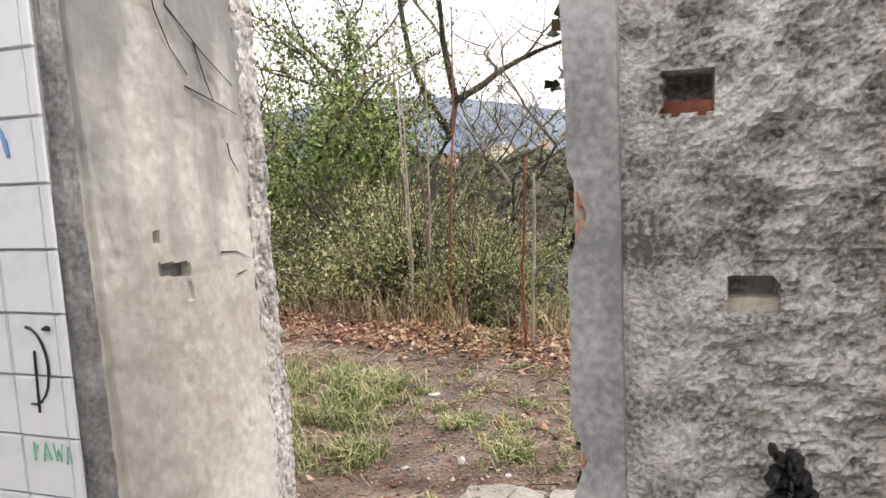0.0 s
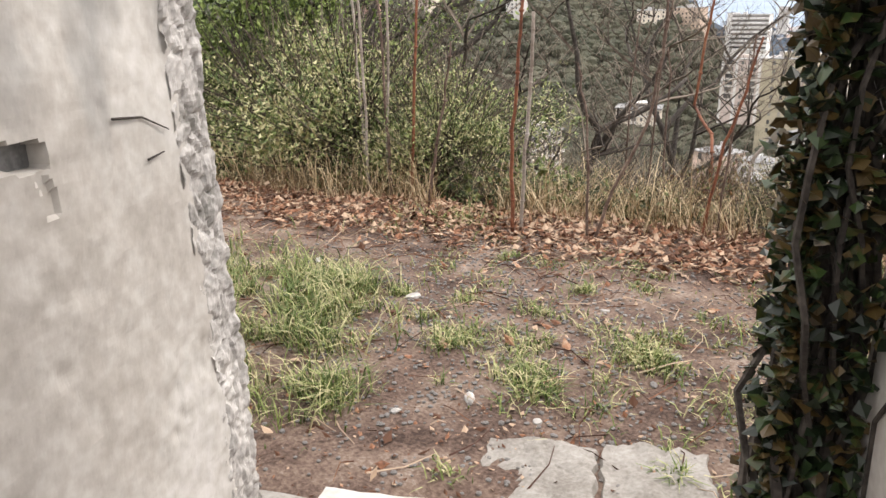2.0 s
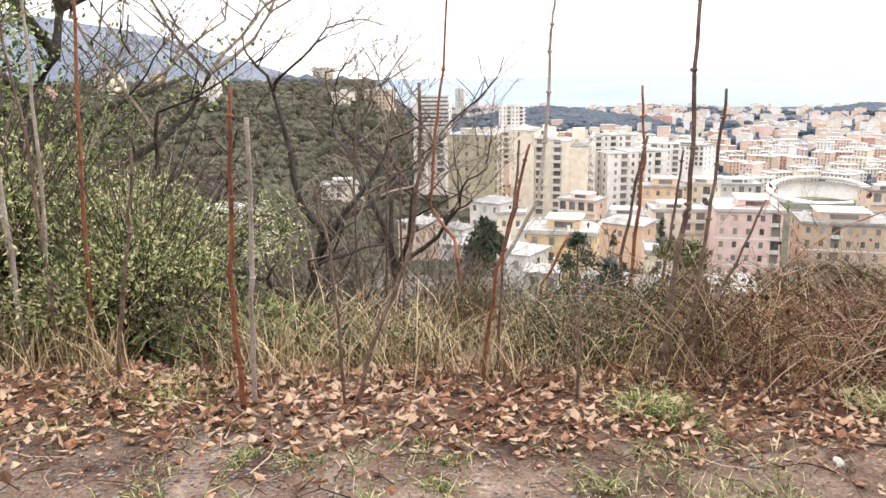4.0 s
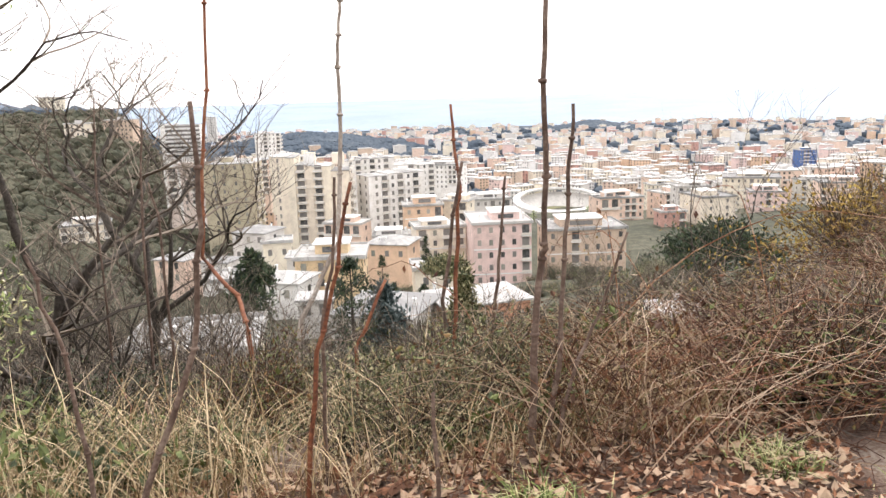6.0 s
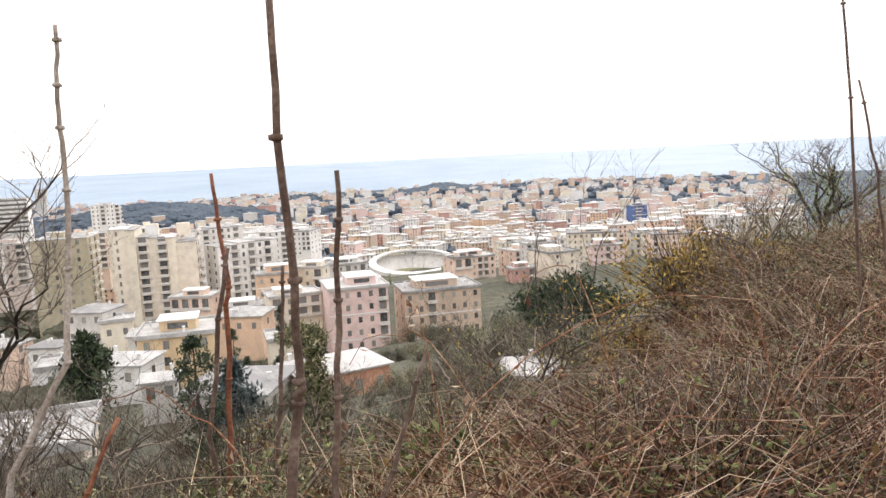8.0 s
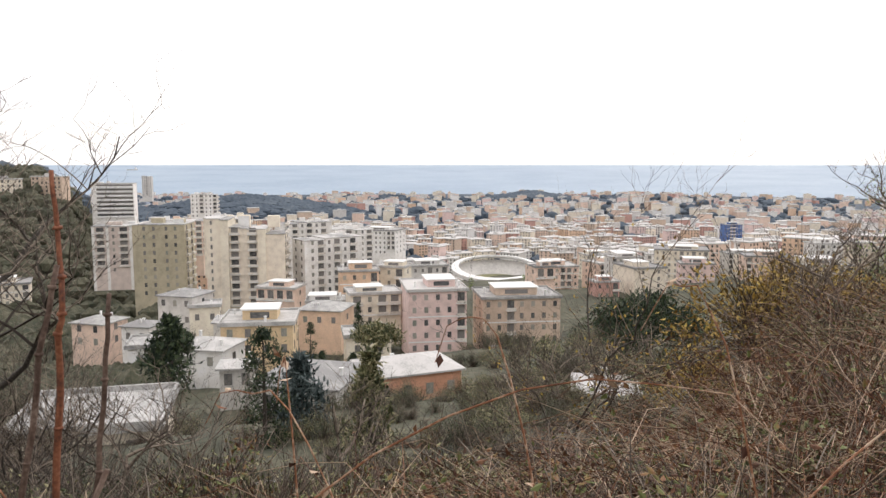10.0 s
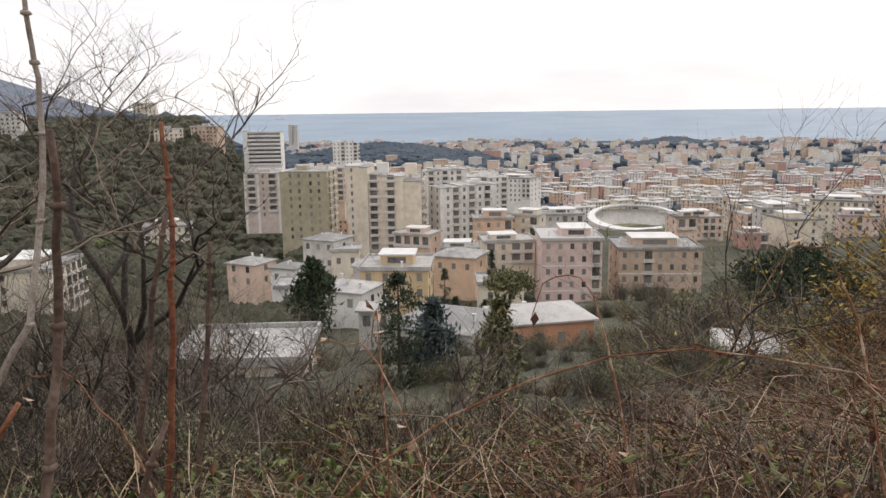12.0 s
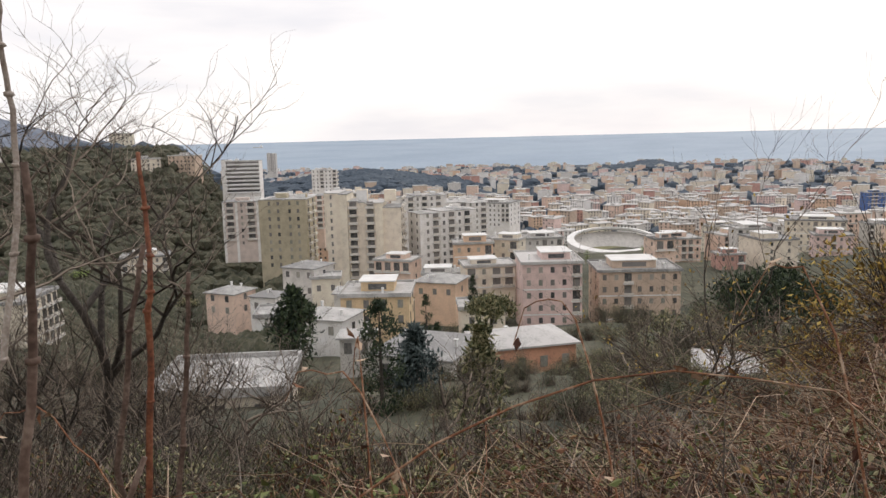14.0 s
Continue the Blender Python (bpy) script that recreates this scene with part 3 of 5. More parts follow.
def tower(tone, label, x, y, z, h, depth, turn, bays, gable=(), seed=0):
    """A tall block made of bays (style, width, forward, height drop) from its left end to its right."""
    rg = random.Random(seed)
    w = sum(b[1] for b in bays)
    t = thing("apartment_tower", label, "building", (x, y + depth / 2, z), turn)
    floors = max(2, round(h / 3.05))
    fh = h / floors
    u = -w / 2
    for style, bw, fwd, drop in bays:
        front, top = -depth / 2 - fwd, h - drop
        g = Geo()
        g.box((u, front, -8), (u + bw, depth / 2, top))
        part("wall", g, HOUSE[tone] if style != "pilaster" else HOUSE["white" if tone != "cream" else "yellow"], t)
        g = Geo()
        g.box((u - 0.25, front - 0.25, top), (u + bw + 0.25, depth / 2 + 0.25, top + 0.3))
        part("roof", g, M_ROOF, t)
        n = round(top / fh)
        xc = u + bw / 2
        if style == "balcony":
            balcony_stack(t, xc, front - 0.02, bw * 0.9, n, fh)
        elif style == "windows":
            k = max(1, round(bw / 3.4))
            for c in range(k):
                window_column(t, u + bw * (c + 0.5) / k, front - 0.02, 1.0, n, fh, rg)
        elif style == "slots":
            window_column(t, u + bw * 0.35, front - 0.02, 0.7, n, fh, rg, 1)
        elif style == "bands":
            for f in range(n):
                block("window", WIN_MESH, t, (xc, front - 0.02, f * fh + fh * 0.62), (bw * 0.96, 0.14, fh * 0.46))
                block("balcony", SLAB_MESH, t, (xc, front - 0.6, f * fh + 0.5), (bw, 1.2, 1.0))
        u += bw
    for side, style in gable:
        for f in range(1, floors):
            for q in (-0.26, 0.2):
                block("window", WIN_MESH, t, (side * (w / 2 + 0.02), q * depth, f * fh + fh * 0.55), (0.16, 2.0 if style else 1.0, 1.9 if style else 1.5))
                if style:
                    block("balcony", RAIL_MESH, t, (side * (w / 2 + 0.6), q * depth, f * fh + 0.5), (1.2, 4.0, 0.9))
    for k in range(3):
        g = Geo()
        cx, s2 = rg.uniform(-0.38, 0.38) * w, rg.uniform(1.2, 2.4)
        g.box((cx - s2, -s2 * 0.6, h - bays[len(bays) // 2][3]), (cx + s2, s2 * 0.8, h + rg.uniform(0.6, 2.2)))
        part("roof_house", g, HOUSE[tone] if k else M_WHITE, t)
    return t


def building(kind, tone, x, y, z, h, w, turn=0.0, depth=None, seed=0, hip=False):
    """A block of flats or a house: walls, cornice, roof with its huts and chimneys, windows and balconies towards the slope."""
    rg = random.Random(seed)
    d = depth or (w * 0.75 if kind != "house" else w * 0.95)
    names = {"flat": ("apartment_building", "%s stucco apartment building with a flat slate roof"), "house": ("house", "low %s stucco house with a pale roof")}
    nm, lb = names[kind]
    t = thing(nm, lb % tone, "building", (x, y + d / 2, z), turn)
    g = Geo()
    g.box((-w / 2, -d / 2, -6), (w / 2, d / 2, h))
    part("wall", g, HOUSE[tone], t)
    rgeo = Geo()
    o = 0.5
    if hip:
        rr = min(w, d) * 0.15
        a, b = w / 2 + o, d / 2 + o
        k, q = max(0.0, a - b), max(0.0, b - a)
        rgeo.add([(-a, -b, h), (a, -b, h), (a, b, h), (-a, b, h), (-k, -q, h + rr), (k, q, h + rr)], [(0, 1, 5, 4), (1, 2, 5), (2, 3, 4, 5), (3, 0, 4), (0, 3, 2, 1)])
        rgeo.box((-a, -b, h - 0.25), (a, b, h - 0.004))
    else:
        a, b = w / 2 + o, d / 2 + o
        rgeo.box((-a, -b, h), (a, b, h + 0.35))
        for lo, hi in (((-a, -b), (a, -b + 0.25)), ((-a, b - 0.25), (a, b)), ((-a, -b + 0.25), (-a + 0.25, b - 0.25)), ((a - 0.25, -b + 0.25), (a, b - 0.25))):
            rgeo.box((*lo, h + 0.354), (*hi, h + 0.8))
    part("roof", rgeo, M_ROOF, t)
    if not hip and (kind == "flat" or w > 10.1):
        hg = Geo()
        s = rg.uniform(0.22, 0.33)
        cx, cy = rg.uniform(-0.12, 0.12) * w, rg.uniform(0.0, 0.15) * d
        ph = rg.uniform(1.6, 2.7)
        hg.box((cx - s * w, cy - s * d, h + 0.3), (cx + s * w, cy + s * d, h + ph))
        part("penthouse", hg, HOUSE[tone], t)
        block("roof_slab", SLAB_MESH, t, (cx, cy, h + ph + 0.1), (2 * s * w + 0.8, 2 * s * d + 0.8, 0.25))
        block("window", WIN_MESH, t, (cx, cy - s * d - 0.02, h + ph * 0.55), (s * w * 1.1, 0.12, ph * 0.5))
    for _ in range(2 if w > 5 else 1 if w > 4 else 0):
        hg = Geo()
        cx, cy = rg.uniform(-0.42, 0.42) * w, rg.uniform(-0.4, 0.4) * d
        q, top = (0.3, h + 1.9) if kind == "flat" else (0.2, h + 1.3)
        hg.box((cx - q, cy - q, h), (cx + q, cy + q, top))
        hg.box((cx - q * 1.4, cy - q * 1.4, top), (cx + q * 1.4, cy + q * 1.4, top + 0.12))
        part("chimney", hg, M_WHITE, t)
    floors = max(1, int(h / 3.0))
    fh = h / floors
    cols = max(2, int(w / 3.1))
    cw = w / cols
    balc = [kind == "flat" and rg.random() < 0.34 for _ in range(cols)]
    for c in range(cols):
        xc = -w / 2 + cw * (c + 0.5)
        if balc[c]:
            balcony_stack(t, xc, -d / 2 - 0.02, cw * 0.85, floors, fh)
        else:
            window_column(t, xc, -d / 2 - 0.02, 1.05, floors, fh, rg)
    if kind == "flat":
        for f in range(1, floors, 2):
            block("string_course", SLAB_MESH, t, (0, -d / 2 - 0.01, f * fh + 0.05), (w, 0.1, 0.35))
    side_cols = max(1, int(d / 6))
    sx = 1 if x < 10 and x != 0 else -1
    for f in range(floors):
        for c in range(side_cols):
            block("window", WIN_MESH, t, (sx * (w / 2 + 0.02), -d / 2 + d / side_cols * (c + 0.5), f * fh + fh * 0.55), (0.14, 1.05, 1.5))
    return t


CREAM_BAYS = [("slots", 5.2, 0, 0), ("pilaster", 3.0, 0.9, 0.4), ("balcony", 4.2, -0.6, 3.4), ("plain", 2.6, -0.4, 3.8), ("balcony", 4.0, -0.6, 4.2), ("pilaster", 3.0, 0.9, 4.0), ("plain", 7.0, 0, 6.0)]
WHITE_BAYS = [("plain", 1.6, 0, 0.6), ("windows", 3.4, 0, 0.6), ("balcony", 3.6, 0, 0.6), ("windows", 3.4, 0.3, 0), ("balcony", 3.6, 0, 0), ("windows", 3.4, 0.3, 0), ("balcony", 3.6, 0, 0), ("plain", 2.4, 0, 0)]
STRIPE_BAYS = [("pilaster", 1.2, 0, 0), ("balcony", 5.0, 0, 0), ("pilaster", 1.2, 0.3, 0), ("windows", 4.0, 0, 0), ("balcony", 5.0, 0, 0), ("pilaster", 1.2, 0.3, 0), ("balcony", 5.0, 0, 0), ("pilaster", 1.2, 0, 0)]
BLANK_BAYS = [("plain", 2.6, 0, 0), ("windows", 7.4, 0, 0), ("plain", 1.2, 0, 0.1), ("windows", 7.0, 0, 0), ("plain", 1.6, 0, 0)]
SHORT_BAYS = [("windows", 6.6, 0, 0), ("balcony", 4.2, 0, 0), ("windows", 6.6, 0.4, 0.5), ("balcony", 4.0, 0, 0.5)]
BAND_BAYS = [("plain", 3.0, 0.3, -1.0), ("bands", 26.0, 0, 0)]
CREAM_TOWER = "tall cream apartment tower with pilasters and balcony stacks"
WHITE_TOWER = "tall white apartment tower with rows of balconies"
tower("cream", CREAM_TOWER, -78.6, 284.0, -55.9, 36.8, 16, 8, CREAM_BAYS, [(1, True)], 1)
tower("olive", "olive ochre apartment tower with small square windows", -115.3, 292.7, -50.9, 28.7, 17, 6, BLANK_BAYS, [(1, True)], 2)
tower("white", WHITE_TOWER, -50.0, 298.0, -59.4, 31.5, 13, 34, WHITE_BAYS, [(-1, False)], 3)
tower("white", WHITE_TOWER, -72.0, 357.7, -49.9, 23.5, 13, 26, WHITE_BAYS, [(-1, False)], 4)
tower("yellow", "cream apartment block with balconies behind the towers", -110.7, 363.0, -45.6, 21.0, 14, 12, SHORT_BAYS, [(1, True)], 5)
tower("brickwhite", "brown and white striped apartment block with balconies", -157.0, 347.7, -49.5, 22.0, 14, 14, STRIPE_BAYS, [(1, False)], 6)
tower("white", "white office block with long balcony bands", -252.6, 548.6, -37.7, 25.0, 15, 14, BAND_BAYS, [], 7)
tower("grey", "lone grey tower on the coast", -577.9, 1388.7, -60.0, 39.0, 14, 12, SHORT_BAYS[:3], [], 8)
tower("white", "white apartment block on the wooded ridge", -209.3, 620.1, -43.0, 19.5, 14, 14, SHORT_BAYS, [(1, True)], 9)
tower("peach", "peach apartment block with balconies", -146.0, 397.6, -50.5, 22.0, 14, 14, SHORT_BAYS, [(1, True)], 10)
tower("white", WHITE_TOWER, -53.0, 385.0, -53.0, 21.0, 13, 20, SHORT_BAYS, [(1, False)], 11)
TOWERS = [(-78.6, 284, 30), (-115, 293, 20), (-50, 298, 24), (-72, 358, 24), (-111, 363, 25), (-157, 348, 25), (-252, 549, 32), (-209, 620, 29), (-146, 398, 28), (-53, 385, 22)]
TOWN2 = [
    ("house", "grey", -69.0, 192.3, -40.7, 8.4, 10.2), ("house", "yellow", -62.5, 189.4, -40.2, 5.5, 7.4), ("house", "grey", -48.6, 167.7, -40.2, 6.5, 8.1),
    ("house", "ochre", -35.7, 140.2, -34.6, 6.1, 13.2), ("house", "orange", -31.9, 192.3, -41.5, 5.6, 11.5), ("flat", "orange", -32.7, 263.1, -45.1, 8.9, 13.8),
    ("flat", "yellow", -21.1, 274.4, -48.1, 11.8, 11.7), ("flat", "cream", -22.6, 219.0, -45.7, 9.2, 14.9), ("flat", "pink", -4.3, 205.4, -50.8, 17.6, 16.2),
    ("flat", "brown", 20.3, 216.7, -54.4, 17.2, 23.0), ("house", "white", -70.4, 170.1, -40.5, 5.1, 7.0), ("flat", "red", 68.5, 328.7, -61.8, 11.5, 11.2),
    ("flat", "yellow", 136.7, 434.9, -65.6, 17.1, 30.2), ("flat", "grey", 107.1, 473.9, -72.6, 15.7, 21.5),
]
TOWN3 = [
    ("flat", "peach", 52.7, 382.1, -65.1, 14.0, 23.5), ("flat", "white", -37.5, 226.9, -49.4, 8.9, 12.2), ("flat", "peach", -60.6, 262.9, -50.8, 8.4, 14.3),
    ("flat", "grey", -12.3, 335.1, -55.8, 11.5, 19.8), ("flat", "white", -52.2, 522.6, -61.7, 16.7, 31.5), ("flat", "peach", 38.0, 303.3, -49.1, 8.9, 8.3),
    ("house", "grey", -27.3, 101.0, -29.0, 3.5, 4.5), ("flat", "blue", 282.0, 752.0, -79.0, 20.0, 17.0), ("house", "white", -41.0, 128.0, -34.5, 4.6, 9.0),
    ("house", "cream", -16.0, 150.0, -38.0, 5.0, 9.0), ("house", "peach", -84.0, 176.0, -42.0, 6.0, 9.0), ("house", "white", -57.0, 143.0, -38.0, 4.5, 9.0),
]
for i, row in enumerate(TOWN2 + TOWN3):
    building(*row, turn=[-14, 16, 10, 8, -10, 12][i % 6], seed=i, hip=row[0] == "house" and i % 2 == 0, depth=20 if row[1] == "pink" else None)

# nearest houses below the slope
house = building("house", "salmon", -4.6, 101.5, -31.5, 5.2, 12.5, turn=24, seed=71, hip=True, depth=9.5)
tagged(house, "salmon pink house with a grey hipped slate roof")
house = building("house", "grey", -16.5, 94.0, -30.5, 4.6, 11.0, turn=-12, seed=72, hip=True, depth=12)
tagged(house, "low workshop with a pale corrugated roof", "building")
house = building("house", "cream", -26.0, 57.0, -21.6, 3.4, 10.0, turn=14, seed=73, depth=9)
tagged(house, "low long building with a pale flat roof")
house = building("house", "salmon", -6.1, 39.0, -18.2, 2.6, 2.6, turn=10, seed=74, depth=2.5)
tagged(house, "small terracotta shed on the slope", "shed")
house = building("house", "grey", 14.6, 62.5, -19.6, 3.0, 4.6, turn=-8, seed=75, hip=True, depth=5)
tagged(house, "grey roofed cottage with a chimney")

# stadium: white oval rim, stand and green pitch
stad = thing("stadium", "white oval stadium rim round a green pitch", "stadium", (36, 612, -96))
rim, stand, pitch = Geo(), Geo(), Geo()
K = 64
for k in range(K):
    t = 2 * math.pi * k / K
    c, s = math.cos(t), math.sin(t)
    hgt = 13.5 + 3.5 * s
    for r, z in ((1.0, hgt - 3.0), (1.0, hgt), (0.84, hgt + 0.9), (0.84, hgt - 0.6)):
        rim.v.append((37 * r * c, 52 * r * s, z))
    for r, z in ((0.98, -10), (0.98, hgt - 4.0), (0.68, 2.0), (0.66, -10)):
        stand.v.append((37 * r * c, 52 * r * s, z))
    pitch.v.append((25 * c, 36 * s, 2.2))
for k in range(K):
    n = (k + 1) % K
    for q in range(4):
        rim.f.append((k * 4 + q, n * 4 + q, n * 4 + (q + 1) % 4, k * 4 + (q + 1) % 4))
    for q in range(3):
        stand.f.append((k * 4 + q, n * 4 + q, n * 4 + q + 1, k * 4 + q + 1))
pitch.f = [tuple(range(K))]
part("rim", rim, M_WHITE, stad, "bright white rim")
part("stand", stand, HOUSE["grey"], stad)
part("pitch", pitch, M_SHRUB, stad, "dull green pitch")

# the town out to the shore
TAKEN = TOWERS + [(r[2], r[3], r[6]) for r in TOWN2 + TOWN3] + [(36, 612, 110)]
rng = random.Random(21)


def free_spot(b0, b1, r0, r1, gap):
    for _ in range(40):
        b = radians(rng.uniform(b0, b1))
        r = math.sqrt(rng.uniform(r0 * r0, r1 * r1))
        x, y = 2 + r * math.sin(b), 5 + r * math.cos(b)
        if all((x - a) ** 2 + (y - c) ** 2 > (gap + w * 0.6) ** 2 for a, c, w in TAKEN):
            TAKEN.append((x, y, gap))
            return x, y, r
    return None


TONES = ["cream", "white", "peach", "yellow", "grey", "pink", "orange", "white", "cream", "brown", "red", "peach"]
made = []
for i in range(9):
    kind = "flat"
    made.append(building(kind, TONES[i], 0, -4000 - 60 * i, -300, rng.uniform(11, 20), rng.uniform(13, 24), seed=100 + i))
for i in range(88):
    spot = free_spot(-62, 27, 200, 620, 13)
    if not spot:
        continue
    x, y, r = spot
    b = math.degrees(math.atan2(x - 2, y - 5))
    if (b > 12 and r < 300) or (b < -24 and (r > 380 or i % 5 > 1)) or (-20 < b < 10 and r < 330) or (-2.5 < b < 9 and r > 330):
        continue
    src = made[i % 9]
    copy_thing(src, pose(x, y, ground_z(x, y) - 0.5, 0, 0, rng.choice([18, -12, 30, 8, 108]) + rng.uniform(-6, 6)))
for src in made:
    for o in list(src.children_recursive) + [src]:
        bpy.data.objects.remove(o)

# far blocks, one joined mass per tone, windows as recessed dark bands
far = {t: Geo() for t in TONES}
far_roof, far_win = Geo(), Geo()
n_far = 0
for i in range(3000):
    b = rng.uniform(-64, 31)
    r = 520 * (2640 / 520) ** rng.random()
    if (-24 < b < -8 and 1250 < r < 1600) or (3.8 < b < 8 and 2100 < r < 2420):
        continue
    if b < -23 and r < 1000 and rng.random() < 0.95 or b < -27 and rng.random() < 0.5 or (-1.5 < b < 8.5 and r < 600):
        continue
    x, y = 2 + r * math.sin(radians(b)), 5 + r * math.cos(radians(b))
    if (x - 36) ** 2 + (y - 612) ** 2 < 72 ** 2 or any((x - a) ** 2 + (y - c) ** 2 < (w * 0.8) ** 2 + 60 for a, c, w in TAKEN):
        continue
    z, w, d, h = ground_z(x, y), rng.uniform(9, 24), rng.uniform(9, 16), rng.choice([9, 12, 15, 15, 18, 21])
    if r > 1700:
        h *= 0.8
    t = radians(rng.choice([20, -10, 35, 5, -30]) + rng.uniform(-8, 8))
    c, s = math.cos(t), math.sin(t)

    def put(geo, lo, hi):
        k = len(geo.v)
        geo.box(lo, hi)
        for q in range(k, len(geo.v)):
            px, py, pz = geo.v[q]
            geo.v[q] = (x + px * c - py * s, y + px * s + py * c, z + pz)

    put(far[rng.choice(TONES)], (-w / 2, -d / 2, -8), (w / 2, d / 2, h))
    put(far_roof, (-w / 2 - 0.6, -d / 2 - 0.6, h), (w / 2 + 0.6, d / 2 + 0.6, h + 0.7))
    if rng.random() < 0.7:
        put(far_roof, (-w * 0.15, -d * 0.15, h), (w * 0.1, d * 0.2, h + 2.6))
    if r < 1150:
        cols = int(w / 3.2)
        for f in range(int(h / 3)):
            for q in range(cols):
                xc = -w / 2 + (q + 0.5) * w / cols
                if rng.random() < 0.85:
                    put(far_win, (xc - 0.6, -d / 2 - 0.12, f * 3 + 0.9), (xc + 0.6, -d / 2 + 0.1, f * 3 + 2.5))
for tone, geo in far.items():
    if geo.v:
        tagged(part("far_town_houses", geo, HOUSE[tone]), "far %s stucco town blocks" % tone, "buildings", kind="stuff")
tagged(part("far_town_roofs", far_roof, M_ROOF), "pale slate roofs of the far town", "roofs", kind="stuff")
tagged(part("far_town_windows", far_win, M_GLASS), "rows of dark windows in the far town", "windows", kind="stuff")

# retaining wall and road below the towers
g = Geo()
for k in range(41):
    a = k / 40
    x, y = -125 + 95 * a, 262 + 8 * a - 16 * math.sin(a * math.pi)
    g.v += [(x, y, -62), (x, y, -54 - 3 * a), (x + 1, y + 7, -54.2 - 3 * a)]
g.f = [(k * 3 + i, k * 3 + i + 3, k * 3 + i + 4, k * 3 + i + 1) for k in range(40) for i in (0, 1)]
tagged(part("road", g, M_ROAD), "curving road on a dark retaining wall", "road", kind="structure")


def car(x, y, z, turn, mat):
    t = thing("car", "parked car seen from far above", "car", (x, y, z), turn, group="cars along the road")
    g = Geo()
    g.box((-2, -0.8, 0.3), (2, 0.8, 0.95))
    part("body", g, mat, t)
    g = Geo()
    g.add([(-1.3, -0.75, 0.95), (1.1, -0.75, 0.95), (1.1, 0.75, 0.95), (-1.3, 0.75, 0.95), (-0.9, -0.6, 1.45), (0.6, -0.6, 1.45), (0.6, 0.6, 1.45), (-0.9, 0.6, 1.45)],
          [(4, 5, 6, 7), (0, 1, 5, 4), (1, 2, 6, 5), (2, 3, 7, 6), (3, 0, 4, 7)])
    part("cabin", g, M_GLASS, t)
    for wx in (-1.2, 1.2):
        for wy in (-0.75, 0.75):
            g = Geo()
            g.tube([(wx, wy - 0.1, 0.32), (wx, wy + 0.1, 0.32)], 0.32, 0.32, 10)
            part("wheel", g, M_INK, t)


for k in range(14):
    a = (k + 0.5 + rng.uniform(-0.2, 0.2)) / 14
    car(-124 + 95 * a, 264.5 + 8 * a - 16 * math.sin(a * math.pi), -54.15 - 3 * a, 12 - 28 * a + 10, rng.choice([M_WHITE, M_ROAD, M_WHITE, HOUSE["blue"], HOUSE["grey"]]))

# a ship on the sea
ship = thing("ship", "small dark cargo ship on the horizon", "ship", (-1700, 3900, -32), 15)
g = Geo()
g.box((-28, -5, 0), (28, 5, 8))
part("hull", g, HOUSE["grey"], ship)
g = Geo()
g.box((12, -4, 8), (22, 4, 18))
part("bridge", g, M_WHITE, ship)


# ---------------------------------------------------------------- plants
def bare_tree(name, label, at, height, seed, lean=(0, 0), limbs=5, mat=M_BARK, depth=4, radius=0.07, ivy=0, first=0.3, leaf_mat=M_LEAF, spread=1.0):
    rg = random.Random(seed)
    t = thing(name, label, "tree", at)
    trunk, twigs, leaves = Geo(), Geo(), Geo()

    def grow(p, d, length, r, level):
        pts, q, dd = [p.copy()], p.copy(), d.copy()
        n = 7 if level == 0 else 5
        for _ in range(n):
            dd = (dd + Vector((rg.gauss(0, 0.2), rg.gauss(0, 0.2), rg.gauss(0.05, 0.14)))).normalized()
            q = q + dd * (length / n)
            pts.append(q.copy())
        (trunk if level < 2 else twigs).tube(pts, r, r * 0.45, 7 if level == 0 else 5 if level == 1 else 3)
        if ivy and level < 3:
            for _ in range(int(ivy * length * (1.0, 0.7, 0.3)[level])):
                k = rg.randrange(len(pts) - 1)
                c = pts[k].lerp(pts[k + 1], rg.random())
                o = Vector((rg.gauss(0, 1), rg.gauss(0, 1), rg.gauss(0, 1))) * (0.16 + r)
                leaves.leaf(c + o, rg.uniform(0.05, 0.1), rg)
        if level >= depth:
            return
        count = limbs if level == 0 else rg.choice([3, 4, 4])
        for i in range(count):
            u = first + (1 - first) * (i + rg.random()) / count if level == 0 else rg.uniform(0.25, 1)
            k = min(n - 1, int(u * n))
            a = rg.uniform(0, 6.283)
            side = Vector((math.cos(a), math.sin(a), rg.uniform(-0.1, 0.9)))
            nd = (dd * 0.55 + side * spread).normalized()
            grow(pts[k + 1], nd, length * rg.uniform(0.5, 0.75), r * (0.55 if level == 0 else 0.46), level + 1)

    grow(Vector((0, 0, -0.3)), Vector((lean[0], lean[1], 1)).normalized(), height * 0.62, radius, 0)
    part("trunk", trunk, mat, t, smooth=True)
    part("branchwork", twigs, M_TWIG, t)
    if leaves.v:
        part("ivy", leaves, leaf_mat, t)
    return t


def edge_dist(x, y):
    return (x - EDGE_AT[0]) * EDGE_N[0] + (y - EDGE_AT[1]) * EDGE_N[1]


def on(x, y):
    return (x, y, ground_z(x, y))


